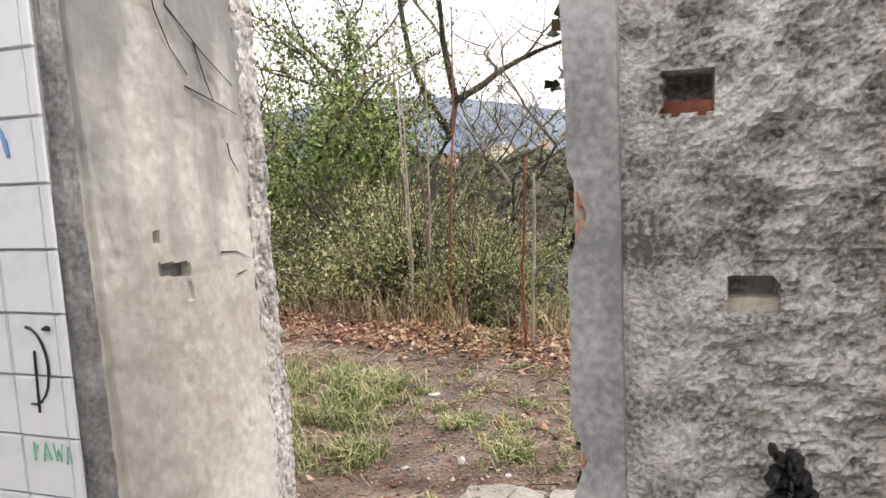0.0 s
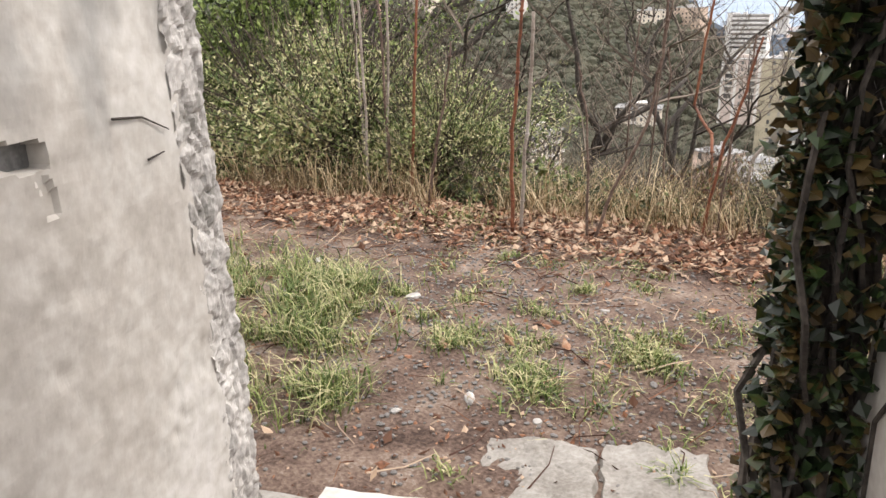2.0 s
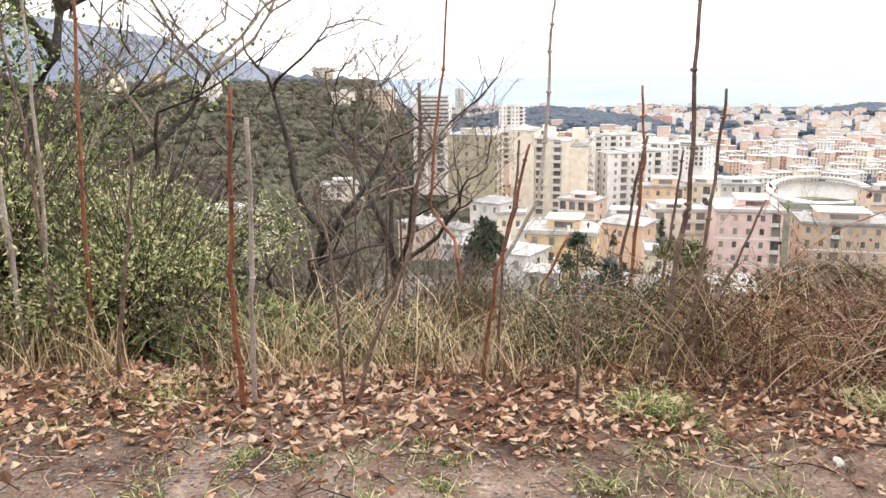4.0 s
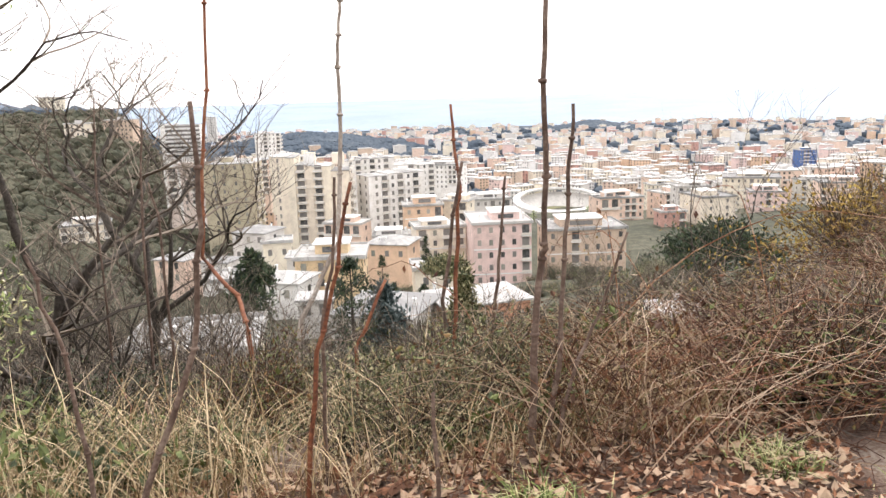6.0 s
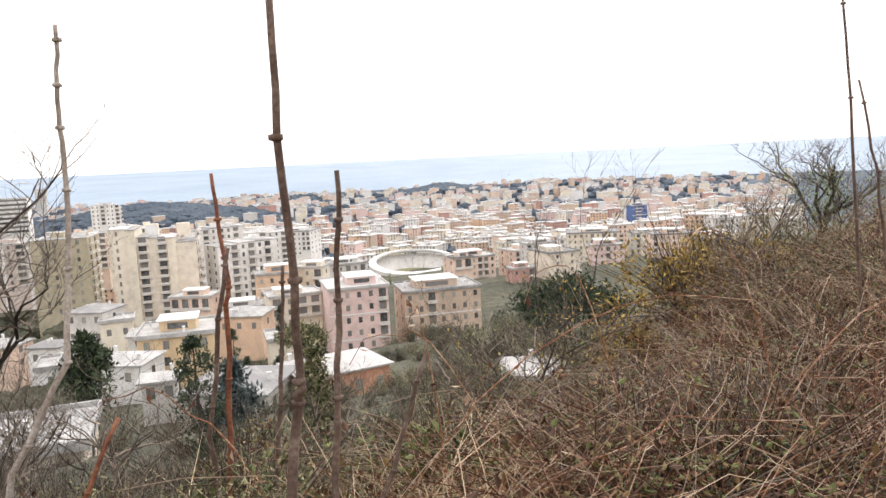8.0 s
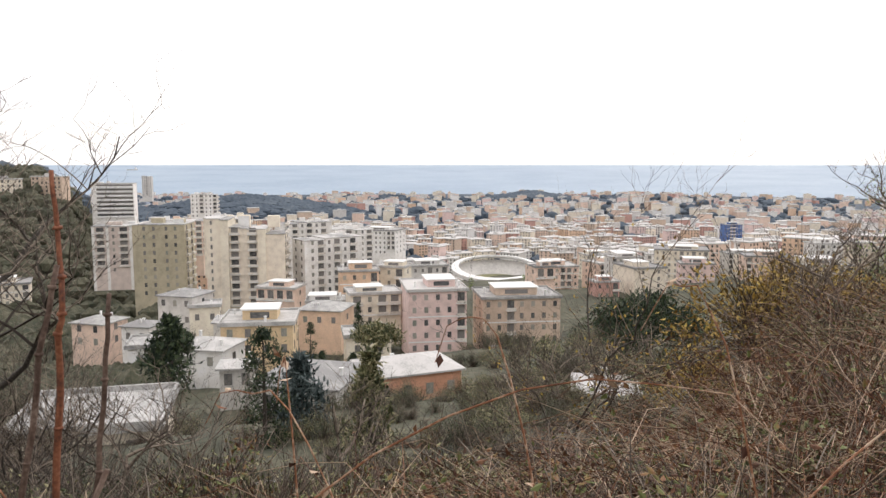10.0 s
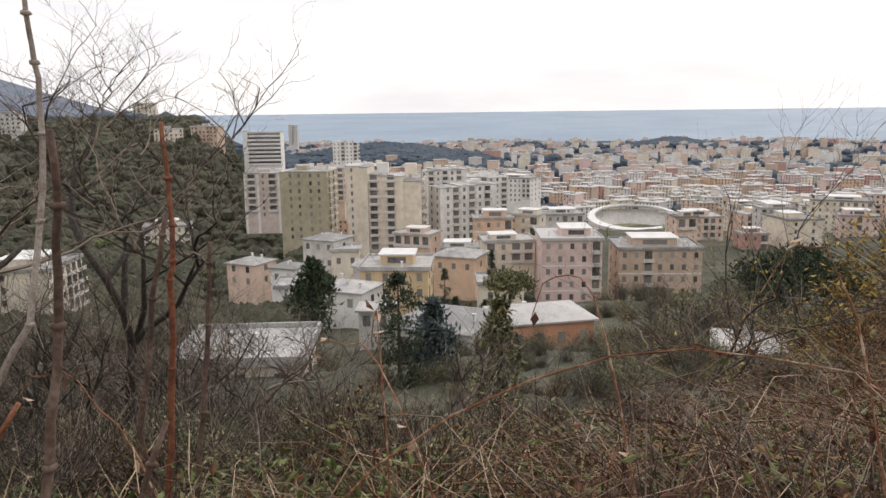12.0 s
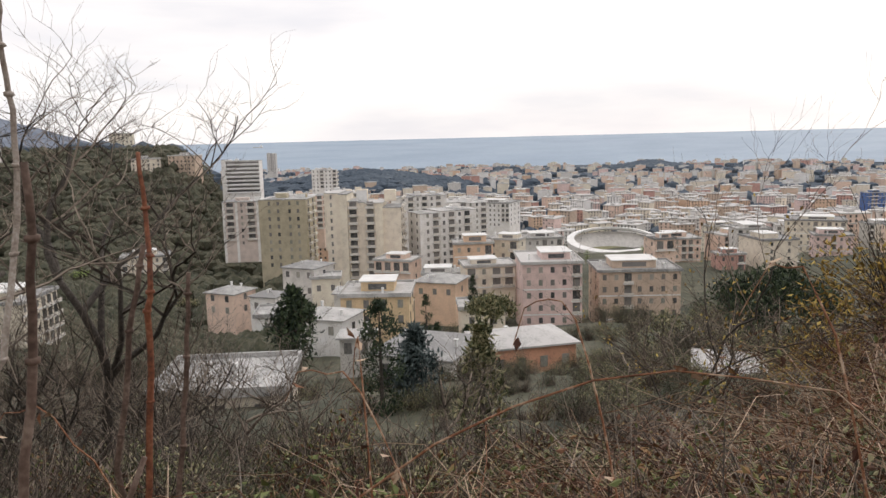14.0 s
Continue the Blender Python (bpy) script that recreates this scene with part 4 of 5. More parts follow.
bare_tree("ivy_clad_tree", "dark bare tree with ivy on its trunk", on(-5.7, 8.8), 8.2, 11, (-0.05, 0.02), 7, ivy=90, radius=0.13, depth=5)
for x, y, h, s in ((-6.6, 6.5, 4.6, 51), (-7.6, 7.4, 5.2, 52), (-8.8, 6.6, 5.4, 53), (-7.2, 8.6, 3.4, 54)):
    bare_tree("ivy_clad_tree", "evergreen ivy covered tree beside the path", on(x, y), h, s, (0, 0), 9, ivy=620, radius=0.07, first=0.1)
bare_tree("bare_tree", "leaning bare tree with a dark trunk", on(-4.4, 10.0), 4.2, 14, (0.75, 0.1), 5, radius=0.09, first=0.45, depth=5)
bare_tree("bare_tree", "upright bare tree with dark twisted limbs", on(-5.3, 10.2), 4.0, 15, (0.05, 0.1), 5, radius=0.08, depth=5)
bare_tree("bare_tree", "slender bare tree with twisted crown on the slope", on(-6.7, 17.4), 8.2, 18, (0.02, 0), 6, radius=0.13, first=0.45, depth=5, spread=1.0)
bare_tree("bare_tree", "grey bare tree among slope bushes", on(-8.8, 15.0), 5.2, 19, (0.2, 0), 6, radius=0.09, depth=5)
bare_tree("sapling_tree", "thin bare sapling tree with pale upright shoots", on(3.8, 18.5), 5.4, 23, (0, 0), 6, radius=0.035, first=0.15, spread=0.55, ivy=14, leaf_mat=M_YELLOW)
bare_tree("spreading_tree", "dark bare tree with ivy on the skyline", on(16.3, 28.5), 5.4, 88, (0.0, 0), 11, radius=0.15, ivy=150, first=0.15, depth=5, spread=1.0)
for x, y, h, s in ((-11, 21, 5, 31), (-7.5, 26, 5, 32), (-13, 30, 6, 33), (8.5, 17, 1.9, 34), (11, 22, 2.0, 35), (6.5, 23, 2.6, 36), (9.5, 14, 1.5, 37), (-4.0, 23, 4, 38), (13, 18, 1.5, 39), (-2.2, 14.5, 2.6, 40), (0.5, 16, 2.4, 41)):
    bare_tree("bare_tree", "bare grey brown tree on the wooded slope", on(x, y), h, s, (0, 0), 6, radius=0.05, first=0.15, mat=M_TWIG, spread=0.8)

for i in range(16):
    b, r = radians(5 + 13 * ((i * 0.618) % 1)), 42 + 2.6 * i
    bare_tree("bare_tree", "bare grey brown tree on the wooded slope", on(2 + r * math.sin(b), 5 + r * math.cos(b)), 4.6 + (i % 3), 300 + i, (0, 0), 6, radius=0.09, first=0.12, mat=M_TWIG, depth=3, spread=0.8)


thicket = bare_tree("bare_tree", "dark bare twiggy tree in the thicket", on(-9.5, 12.5), 4.4, 88, (0.1, 0), 7, radius=0.055, first=0.08, spread=0.9)
thick_rng = random.Random(5)
for i in range(34):
    b, r = thick_rng.uniform(-48, -28), 14.0 * (32 / 14.0) ** thick_rng.random()
    x, y = 2 + r * math.sin(radians(b)), 5 + r * math.cos(radians(b))
    copy_thing(thicket, pose(x, y, ground_z(x, y) - 0.2 - thick_rng.random(), 0, 0, thick_rng.uniform(0, 360)))


def shrub_mesh(seed, leaf_mat, leaves, twigs, size, leaf_size, tall=1.0, droop=0.0):
    rg = random.Random(seed)
    tw, lf = Geo(), Geo()
    lumps = [(Vector((rg.gauss(0, 0.33), rg.gauss(0, 0.33), rg.uniform(0.25, 0.95) * tall)) * size, rg.uniform(0.2, 0.42) * size) for _ in range(11)]
    for _ in range(twigs):
        c, r = rg.choice(lumps)
        e = c + Vector((rg.gauss(0, r * 0.6), rg.gauss(0, r * 0.6), rg.gauss(0.1, r * 0.6)))
        b = Vector((rg.gauss(0, 0.12), rg.gauss(0, 0.12), 0)) * size
        m = b.lerp(e, 0.5) + Vector((rg.gauss(0, 0.06), rg.gauss(0, 0.06), 0.12)) * size
        tip = e + (e - m) * 0.4 + Vector((0, 0, -droop * size))
        tw.tube([b, m, tip], 0.007 * size, 0.0022 * size, 3)
    for _ in range(leaves):
        c, r = rg.choice(lumps)
        d = Vector((rg.gauss(0, 1), rg.gauss(0, 1), rg.gauss(0, 1))).normalized() * (r * rg.uniform(0.35, 1.1))
        lf.leaf(c + d, leaf_size * rg.uniform(0.6, 1.3), rg, aspect=0.4)
    return tw.mesh("branches", M_TWIG), lf.mesh("foliage", leaf_mat)


def shrub(label, meshes, at, turn, scale, name="shrub", group=""):
    t = thing(name, label, "shrub", at, turn, group)
    t.scale = scale if isinstance(scale, tuple) else (scale,) * 3
    part("branchwork", meshes[0], None, t)
    part("foliage", meshes[1], None, t)
    return t


rng = random.Random(8)
GREEN = [shrub_mesh(50 + i, M_LEAF, 8000, 160, 1.0, 0.045) for i in range(2)]
LAUREL = shrub_mesh(55, M_LAUREL, 8500, 260, 1.0, 0.042)
THICK = shrub_mesh(57, M_DARK, 1500, 150, 1.0, 0.055)
SLOPE = [shrub_mesh(60 + i, m, n, k, 1.0, 0.06) for i, (m, n, k) in enumerate(((M_SHRUB, 1200, 130), (M_TWIG, 350, 260), (M_RUST, 1300, 130), (M_SHRUB, 1500, 110), (M_TWIG, 150, 280)))]
GOLD = shrub_mesh(70, M_YELLOW, 2600, 300, 1.0, 0.075)
# evergreen bank on the left
for x, y, s, h in ((-7.6, 8.0, 1.7, 2.6), (-8.8, 9.2, 2.0, 2.9), (-6.6, 7.2, 1.5, 1.5), (-7.4, 10.3, 1.7, 2.4), (-9.8, 7.6, 2.0, 2.6), (-5.4, 7.4, 1.2, 1.5), (-4.7, 8.4, 1.1, 1.6)):
    shrub("dense evergreen ivy bush beside the path", rng.choice(GREEN), on(x, y), rng.uniform(0, 360), (s, s, h), "evergreen_bush", "evergreen bank")
for x, y, s in ((-2.9, 5.75, 1.25), (-3.7, 6.2, 1.5), (-2.3, 6.3, 1.05), (-4.7, 6.2, 1.5), (-5.8, 6.3, 1.6), (-3.2, 7.0, 1.4), (-1.9, 5.95, 0.85), (-6.9, 6.2, 1.5), (-4.2, 7.2, 1.5)):
    shrub("olive green shrub with narrow leaves and dead stalks", LAUREL, on(x, y), rng.uniform(0, 360), (s, s, s * 0.95), "laurel_shrub", "shrubs beside the path")
# bushes all down the slope
for i in range(270):
    b, r = rng.uniform(-50, 42), 5.5 * (92 / 5.5) ** rng.random()
    x, y = 2 + r * math.sin(radians(b)), 5 + r * math.cos(radians(b))
    s = (x - EDGE_AT[0]) * EDGE_N[0] + (y - EDGE_AT[1]) * EDGE_N[1]
    if s < 2.6 or (r > 60 and -14 < b < 2 and r < 130 and rng.random() < 0.6):
        continue
    if r < 14 and -30 < b < 6:
        size = rng.uniform(0.6, 0.95)
    else:
        size = rng.uniform(0.8, 1.3) * (0.75 + 0.022 * min(r, 70)) * (0.42 if b > 12 and r < 24 else 0.6 if b > 12 and r < 40 else 0.6 if -16 < b < 4 and r > 18 else 0.85)
    pick = rng.choice(SLOPE if b < 14 else SLOPE[:4])
    label = "twiggy brown and olive bush on the slope"
    shrub(label, pick, (x, y, ground_z(x, y) - 0.15), rng.uniform(0, 360), (size * rng.uniform(0.9, 1.4), size * rng.uniform(0.9, 1.4), size * rng.uniform(0.7, 1.1)), "slope_bush", "bushes on the slope")
for i in range(44):
    b, r = rng.uniform(-54, -17), 4.8 * (34 / 4.8) ** rng.random()
    x, y = 2 + r * math.sin(radians(b)), 5 + r * math.cos(radians(b))
    if edge_dist(x, y) < 2.4:
        continue
    q = rng.uniform(0.7, 1.1) * (0.7 + 0.03 * r)
    shrub("dark tangled evergreen thicket bush", THICK, (x, y, ground_z(x, y) - 0.15), rng.uniform(0, 360), (q * 1.3, q * 1.3, q * 0.9), "thicket_bush", "thicket on the slope")
for i in range(40):
    x, s = rng.uniform(2.3, 6.5), rng.uniform(0.1, 0.9)
    y = EDGE_AT[1] + (s - (x - EDGE_AT[0]) * EDGE_N[0]) / EDGE_N[1]
    q = rng.uniform(0.35, 0.6)
    shrub("low rusty bramble bush along the edge", SLOPE[2], (x, y, ground_z(x, y) - 0.08), rng.uniform(0, 360), (q * 1.3, q * 1.3, q * 0.8), "bramble_bush", "brambles along the edge")
for i in range(46):
    x, s = rng.uniform(1.6, 8.5), rng.uniform(0.9, 5.0)
    y = EDGE_AT[1] + (s - (x - EDGE_AT[0]) * EDGE_N[0]) / EDGE_N[1]
    q = rng.uniform(0.45, 0.8) * (0.6 if x < 3.4 and s < 2 else 1.0)
    shrub("low rusty bramble bush along the edge", SLOPE[2] if i % 3 else SLOPE[3], (x, y, ground_z(x, y) - 0.08), rng.uniform(0, 360), (q * 1.2, q * 1.2, q * 0.8), "bramble_bush", "brambles along the edge")
for i in range(20):
    x, s = rng.uniform(-1.6, 1.8), rng.uniform(0.35, 1.6)
    y = EDGE_AT[1] + (s - (x - EDGE_AT[0]) * EDGE_N[0]) / EDGE_N[1]
    q = rng.uniform(0.3, 0.5)
    shrub("low olive green bush among dry grass", SLOPE[3] if i % 3 else SLOPE[2], (x, y, ground_z(x, y) - 0.05), rng.uniform(0, 360), q, "low_bush", "bushes along the edge")
for i in range(80):
    b, r = rng.uniform(-26, 18), rng.uniform(58, 190)
    x, y = 2 + r * math.sin(radians(b)), 5 + r * math.cos(radians(b))
    if i > 45:
        b, r = rng.uniform(1, 17), rng.uniform(34, 78)
        x, y = 2 + r * math.sin(radians(b)), 5 + r * math.cos(radians(b))
        if (x - 14.6) ** 2 + (y - 65) ** 2 < 30:
            continue
    if any((x - a) ** 2 + (y - 4 - d) ** 2 < (w * 0.75 + 1.5) ** 2 for a, d, w in TAKEN) or (-22 < x < 3 and 84 < y < 116) or (-14 < b < 1 and 60 < r < 98):
        continue
    q = rng.uniform(2.2, 3.8) if i <= 45 else rng.uniform(1.3, 2.0)
    shrub("dark evergreen garden bush between houses", THICK if i % 2 else SLOPE[3], (x, y, ground_z(x, y) - 0.3), rng.uniform(0, 360), (q * 1.3, q * 1.3, q), "garden_bush", "bushes between houses")
for i in range(150):
    b, r = (rng.uniform(0, 15), rng.uniform(95, 215)) if i < 55 else (rng.uniform(-15, 10), rng.uniform(44, 88))
    x, y = 2 + r * math.sin(radians(b)), 5 + r * math.cos(radians(b))
    if any((x - a) ** 2 + (y - 6 - d) ** 2 < (w * 0.85 + 2) ** 2 for a, d, w in TAKEN) or (-14 < x < 4 and 98 < y < 116):
        continue
    q = rng.uniform(2.2, 3.6) if i < 55 else rng.uniform(1.0, 1.8)
    shrub("grey green olive tree in the gardens below the slope", (THICK, SLOPE[0], SLOPE[3])[i % 3], (x, y, ground_z(x, y) - 0.3), rng.uniform(0, 360), (q * 1.3, q * 1.3, q), "garden_bush", "bushes between houses")
for x, y, s in ((9.6, 22.6, 2.3), (11.2, 23.5, 2.0), (8.3, 22.6, 1.4), (12.5, 24, 1.2)):
    shrub("golden yellow autumn bush on the slope", GOLD, on(x, y), rng.uniform(0, 360), (s, s, s * 0.9), "yellow_bush")
for x, y, s in ((13.5, 25, 1.7), (18, 29, 1.7), (15.5, 23, 1.4), (20, 25, 1.6)):
    shrub("grey green bush on the spur", SLOPE[3], on(x, y), rng.uniform(0, 360), (s, s, s), "slope_bush", "bushes on the slope")


def conifer(name, label, at, h, w, seed, mat=M_CONIFER, shape="cone", n=2600):
    rg = random.Random(seed)
    t = thing(name, label, "tree", at)
    tr, lf = Geo(), Geo()
    tr.tube([(0, 0, -1), (0, 0, h * 0.5), (0, 0, h * 0.92)], w * 0.05 + 0.06, 0.03, 7)
    for _ in range(int(h * 9)):
        z = h * rg.uniform(0.15, 0.95)
        a = rg.uniform(0, 6.283)
        rr = w * 0.5 * (1 - z / h) * rg.uniform(0.6, 1.15) + 0.1
        if shape == "umbrella":
            z, rr = h * rg.uniform(0.55, 0.8), w * 0.5 * rg.uniform(0.3, 1)
        tr.tube([(0, 0, z), (rr * math.cos(a), rr * math.sin(a), z + rr * (0.1 if shape != "umbrella" else 0.4))], 0.03, 0.01, 3)
    clumps = []
    for _ in range(46):
        a, u = rg.uniform(0, 6.283), rg.random()
        if shape == "umbrella":
            rr = w * 0.5 * math.sqrt(rg.random())
            clumps.append((rr * math.cos(a), rr * math.sin(a), h * (0.92 - 0.22 * (rr / (w * 0.5)) ** 2) + rg.gauss(0, 0.03 * h), w * 0.13))
        else:
            z = h * (0.1 + 0.88 * u)
            k = (1 - u) ** 0.8 if shape == "cone" else math.sin(math.pi * (0.12 + 0.86 * u)) ** 0.6
            rr = w * 0.5 * k * rg.uniform(0.5, 1.05)
            clumps.append((rr * math.cos(a), rr * math.sin(a), z, max(0.2, w * 0.13 * (0.5 + k))))
    for _ in range(n):
        x, y, z, s = rg.choice(clumps)
        lf.leaf((x + rg.gauss(0, s * 0.6), y + rg.gauss(0, s * 0.6), z + rg.gauss(0, s * 0.5)), rg.uniform(0.18, 0.4) * (w / 3 + 0.2) * (0.5 if n > 6000 else 1.0), rg, aspect=0.35)
    part("trunk", tr, M_BARK, t)
    part("crown", lf, mat, t)
    return t


conifer("cypress_tree", "slender dark column of a cypress", (-20.4, 118.2, -31), 8.0, 1.7, 1, shape="column")
conifer("cypress_tree", "dark young cypress beside the villas", (-17.6, 154.1, -36), 9.5, 3.0, 2)
conifer("conifer_tree", "dark green conifer with a ragged crown", (-9.7, 49.9, -17.5), 9.2, 2.6, 3, shape="column")
conifer("cedar_tree", "blue grey cedar with drooping boughs", (-8.4, 54.3, -18.5), 7.0, 4.8, 4, M_CEDAR)
conifer("cedar_tree", "broad dark cedar among houses", (-31, 89.1, -25), 8.6, 8.0, 5)
conifer("umbrella_pine", "dark umbrella pine with a broad crown", (22.8, 82.8, -24), 11.2, 11.0, 6, shape="umbrella", n=9000)
conifer("umbrella_pine", "green umbrella pine beside villas", (-10.7, 124.8, -32), 7.0, 7.5, 7, M_SHRUB, shape="umbrella")
conifer("conifer_tree", "brownish conifer on the slope", (-0.9, 31.3, -10.6), 5.4, 2.2, 8, M_SHRUB)
conifer("conifer_tree", "dark conifer beside garden walls", (-17.5, 112, -31), 4.8, 3.2, 9)
conifer("conifer_tree", "dark conifer beside garden walls", (-13.5, 116, -32), 4.6, 3.4, 10)
for i in range(60):
    spot = free_spot(-42, 28, 110, 700, 6)
    if spot:
        x, y, r = spot
        conifer("town_tree", "dark evergreen tree between town houses", (x, y, ground_z(x, y) - 0.5), rng.uniform(5, 9), rng.uniform(4, 8), 200 + i, rng.choice([M_CONIFER, M_LEAF, M_SHRUB]), rng.choice(["column", "umbrella"]), n=500)
# woods on the near left valley side and the far headlands
wood = Geo()
for i in range(13000):
    b, r = rng.uniform(-60, -22), 120 * (920 / 120) ** rng.random()
    if -30 < b and rng.random() < 0.7 and 200 < r < 520 or b < -40 and rng.random() < 0.5:
        continue
    x, y = 2 + r * math.sin(radians(b)), 5 + r * math.cos(radians(b))
    s = rng.uniform(1.4, 3.2) * (0.7 + r / 700)
    wood.rock((x, y, ground_z(x, y) + s * 0.7), (s, s, s * 1.1), rng)
tagged(part("wooded_valley", wood, M_HILL), "dark evergreen woods on the valley side", "woods", kind="stuff")
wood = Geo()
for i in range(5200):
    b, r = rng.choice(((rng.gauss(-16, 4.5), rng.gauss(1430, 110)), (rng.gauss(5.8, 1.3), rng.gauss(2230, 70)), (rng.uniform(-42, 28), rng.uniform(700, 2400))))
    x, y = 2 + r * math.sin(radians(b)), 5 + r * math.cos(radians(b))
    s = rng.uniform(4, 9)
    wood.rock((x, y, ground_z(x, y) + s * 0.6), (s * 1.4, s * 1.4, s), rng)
tagged(part("far_woods", wood, M_HAZY_FARWOOD), "far dark woods on headlands with haze blue in their colour", "woods", kind="stuff")


# ---------------------------------------------------------------- saplings at the edge
def sapling(pts, r0, r1, mat, label, at=None, knots=()):
    g = Geo()
    fine = []
    rg = random.Random(int(pts[0][0] * 1000))
    for a, b in zip(pts, pts[1:]):
        a, b = Vector(a), Vector(b)
        for k in range(4):
            fine.append(a.lerp(b, k / 4) + Vector((rg.gauss(0, 0.004), rg.gauss(0, 0.004), 0)))
    fine.append(Vector(pts[-1]))
    base = fine[0].copy()
    g.tube([p - base for p in fine], r0, r1, 7)
    for k in range(2, len(fine) - 1, 3):
        g.rock(fine[k] - base, (r0 * 1.25, r0 * 1.25, r0 * 0.9), rg)
    t = thing("sapling", label, "sapling", tuple(base), group="saplings along the edge")
    part("stem", g, mat, t, smooth=True)
    return t


def gz(x, y, d=-0.1):
    return (x, y, ground_z(x, y) + d)


BR, RD, PL = "brown leafless sapling stem with knots", "red barked leafless sapling stem", "pale leafless sapling stem"
sapling([gz(1.17, 6.26), (1.18, 6.33, 0.4), (1.215, 6.43, 0.78), (1.235, 6.43, 0.86), (1.225, 6.38, 1.35), (1.23, 6.33, 1.78)], 0.016, 0.009, M_BROWNBARK, BR)
sapling([gz(1.2, 6.3), (1.28, 6.42, 0.35), (1.31, 6.55, 0.75), (1.33, 6.6, 1.1), (1.346, 6.6, 1.37)], 0.012, 0.007, M_BROWNBARK, BR)
sapling([gz(1.22, 6.28), (1.33, 6.4, 0.3), (1.45, 6.5, 0.55), (1.56, 6.55, 0.86)], 0.009, 0.005, M_BROWNBARK, BR)
sapling([gz(0.72, 7.7), (0.76, 7.82, 0.35), (0.78, 7.84, 0.8), (0.8, 7.84, 0.895), (0.765, 7.9, 1.1), (0.748, 7.91, 1.37)], 0.014, 0.008, M_REDBARK, RD)
sapling([gz(0.9, 7.55), (1.0, 7.6, 0.3), (1.04, 7.63, 0.7), (1.06, 7.64, 0.98)], 0.011, 0.007, M_BROWNBARK, BR)
sapling([gz(-0.28, 7.7), (-0.2, 7.85, 0.1), (0.02, 8.0, 0.55), (0.03, 8.15, 1.1), (0.036, 8.187, 1.55), (0.06, 8.12, 1.8), (0.092, 8.1, 2.06)], 0.017, 0.009, M_PALEBARK, PL)
sapling([gz(-0.46, 7.66), (-0.485, 7.7, 0.08), (-0.62, 7.9, 0.24), (-0.95, 8.2, 0.42), (-0.9, 8.2, 1.0), (-0.82, 8.2, 1.5), (-0.77, 8.2, 2.2)], 0.016, 0.009, M_REDBARK, RD)
sapling([gz(-0.07, 5.4), (0.02, 5.5, 0.3), (0.16, 5.6, 0.7), (0.2, 5.62, 1.05), (0.21, 5.62, 1.42)], 0.011, 0.007, M_BROWNBARK, BR)
sapling([gz(0.35, 5.95), (0.42, 6.0, 0.55), (0.5, 6.02, 0.85), (0.564, 6.02, 1.14)], 0.01, 0.006, M_REDBARK, RD)
sapling([gz(0.42, 6.0), (0.41, 6.1, 0.6), (0.47, 6.1, 0.9), (0.49, 6.1, 1.15)], 0.008, 0.005, M_BROWNBARK, BR)
sapling([gz(0.85, 5.89), (0.83, 5.95, 0.2), (0.82, 6.0, 0.4)], 0.009, 0.007, M_BROWNBARK, BR)
sapling([gz(-0.52, 5.25), (-0.56, 5.28, 0.5), (-0.54, 5.3, 0.95), (-0.5, 5.3, 1.41)], 0.013, 0.009, M_REDBARK, RD)
sapling([gz(-0.5, 5.3), (-0.47, 5.3, 0.5), (-0.44, 5.3, 0.9), (-0.43, 5.3, 1.29)], 0.012, 0.01, M_PALEBARK, "pale sapling stem with a sawn top")
sapling([gz(-0.1, 5.45), (-0.16, 5.5, 0.3), (-0.22, 5.55, 0.7), (-0.3, 5.55, 1.0)], 0.009, 0.005, M_BROWNBARK, BR)
for x, y, lx, h, m in ((-2.0, 5.3, -0.3, 2.6, M_PALEBARK), (-1.9, 5.4, -0.1, 2.4, M_PALEBARK), (-1.8, 5.35, -0.35, 1.9, M_BROWNBARK), (-1.75, 5.5, 0.05, 2.7, M_REDBARK), (-1.35, 5.3, 0.1, 1.1, M_BROWNBARK), (-2.3, 5.5, -0.4, 2.9, M_PALEBARK)):
    sapling([gz(x, y), (x + lx * 0.25, y + 0.05, h * 0.3), (x + lx * 0.6, y + 0.12, h * 0.65), (x + lx, y + 0.15, h)], 0.013, 0.006, m, PL if m is M_PALEBARK else BR)
# stems that rise close beside the viewpoint at the end of the walk
sapling([gz(0.72, 7.75), (0.69, 7.71, 0.25), (0.76, 7.75, 0.75), (0.815, 7.79, 1.05)], 0.013, 0.009, M_BROWNBARK, BR)
sapling([gz(0.28, 7.2, -0.3), (0.25, 7.35, 0.1), (0.4, 7.48, 0.44)], 0.012, 0.009, M_REDBARK, RD)
for x, y, lx, h in ((4.25, 8.5, -0.15, 2.3), (4.4, 8.4, -0.25, 1.7), (-1.6, 8.6, 0.1, 1.35), (-1.3, 8.4, -0.1, 0.9), (-2.4, 9.4, 0.1, 1.5)):
    sapling([gz(x, y), (x + lx * 0.3, y, h * 0.3), (x + lx * 0.5, y + 0.05, h * 0.7), (x + lx, y + 0.05, h)], 0.012, 0.006, M_BROWNBARK, BR)

# ---------------------------------------------------------------- brambles, dry grass, litter, grass, stones
rng = random.Random(12)


def edge_s(x, y):
    return (x - EDGE_AT[0]) * EDGE_N[0] + (y - EDGE_AT[1]) * EDGE_N[1]


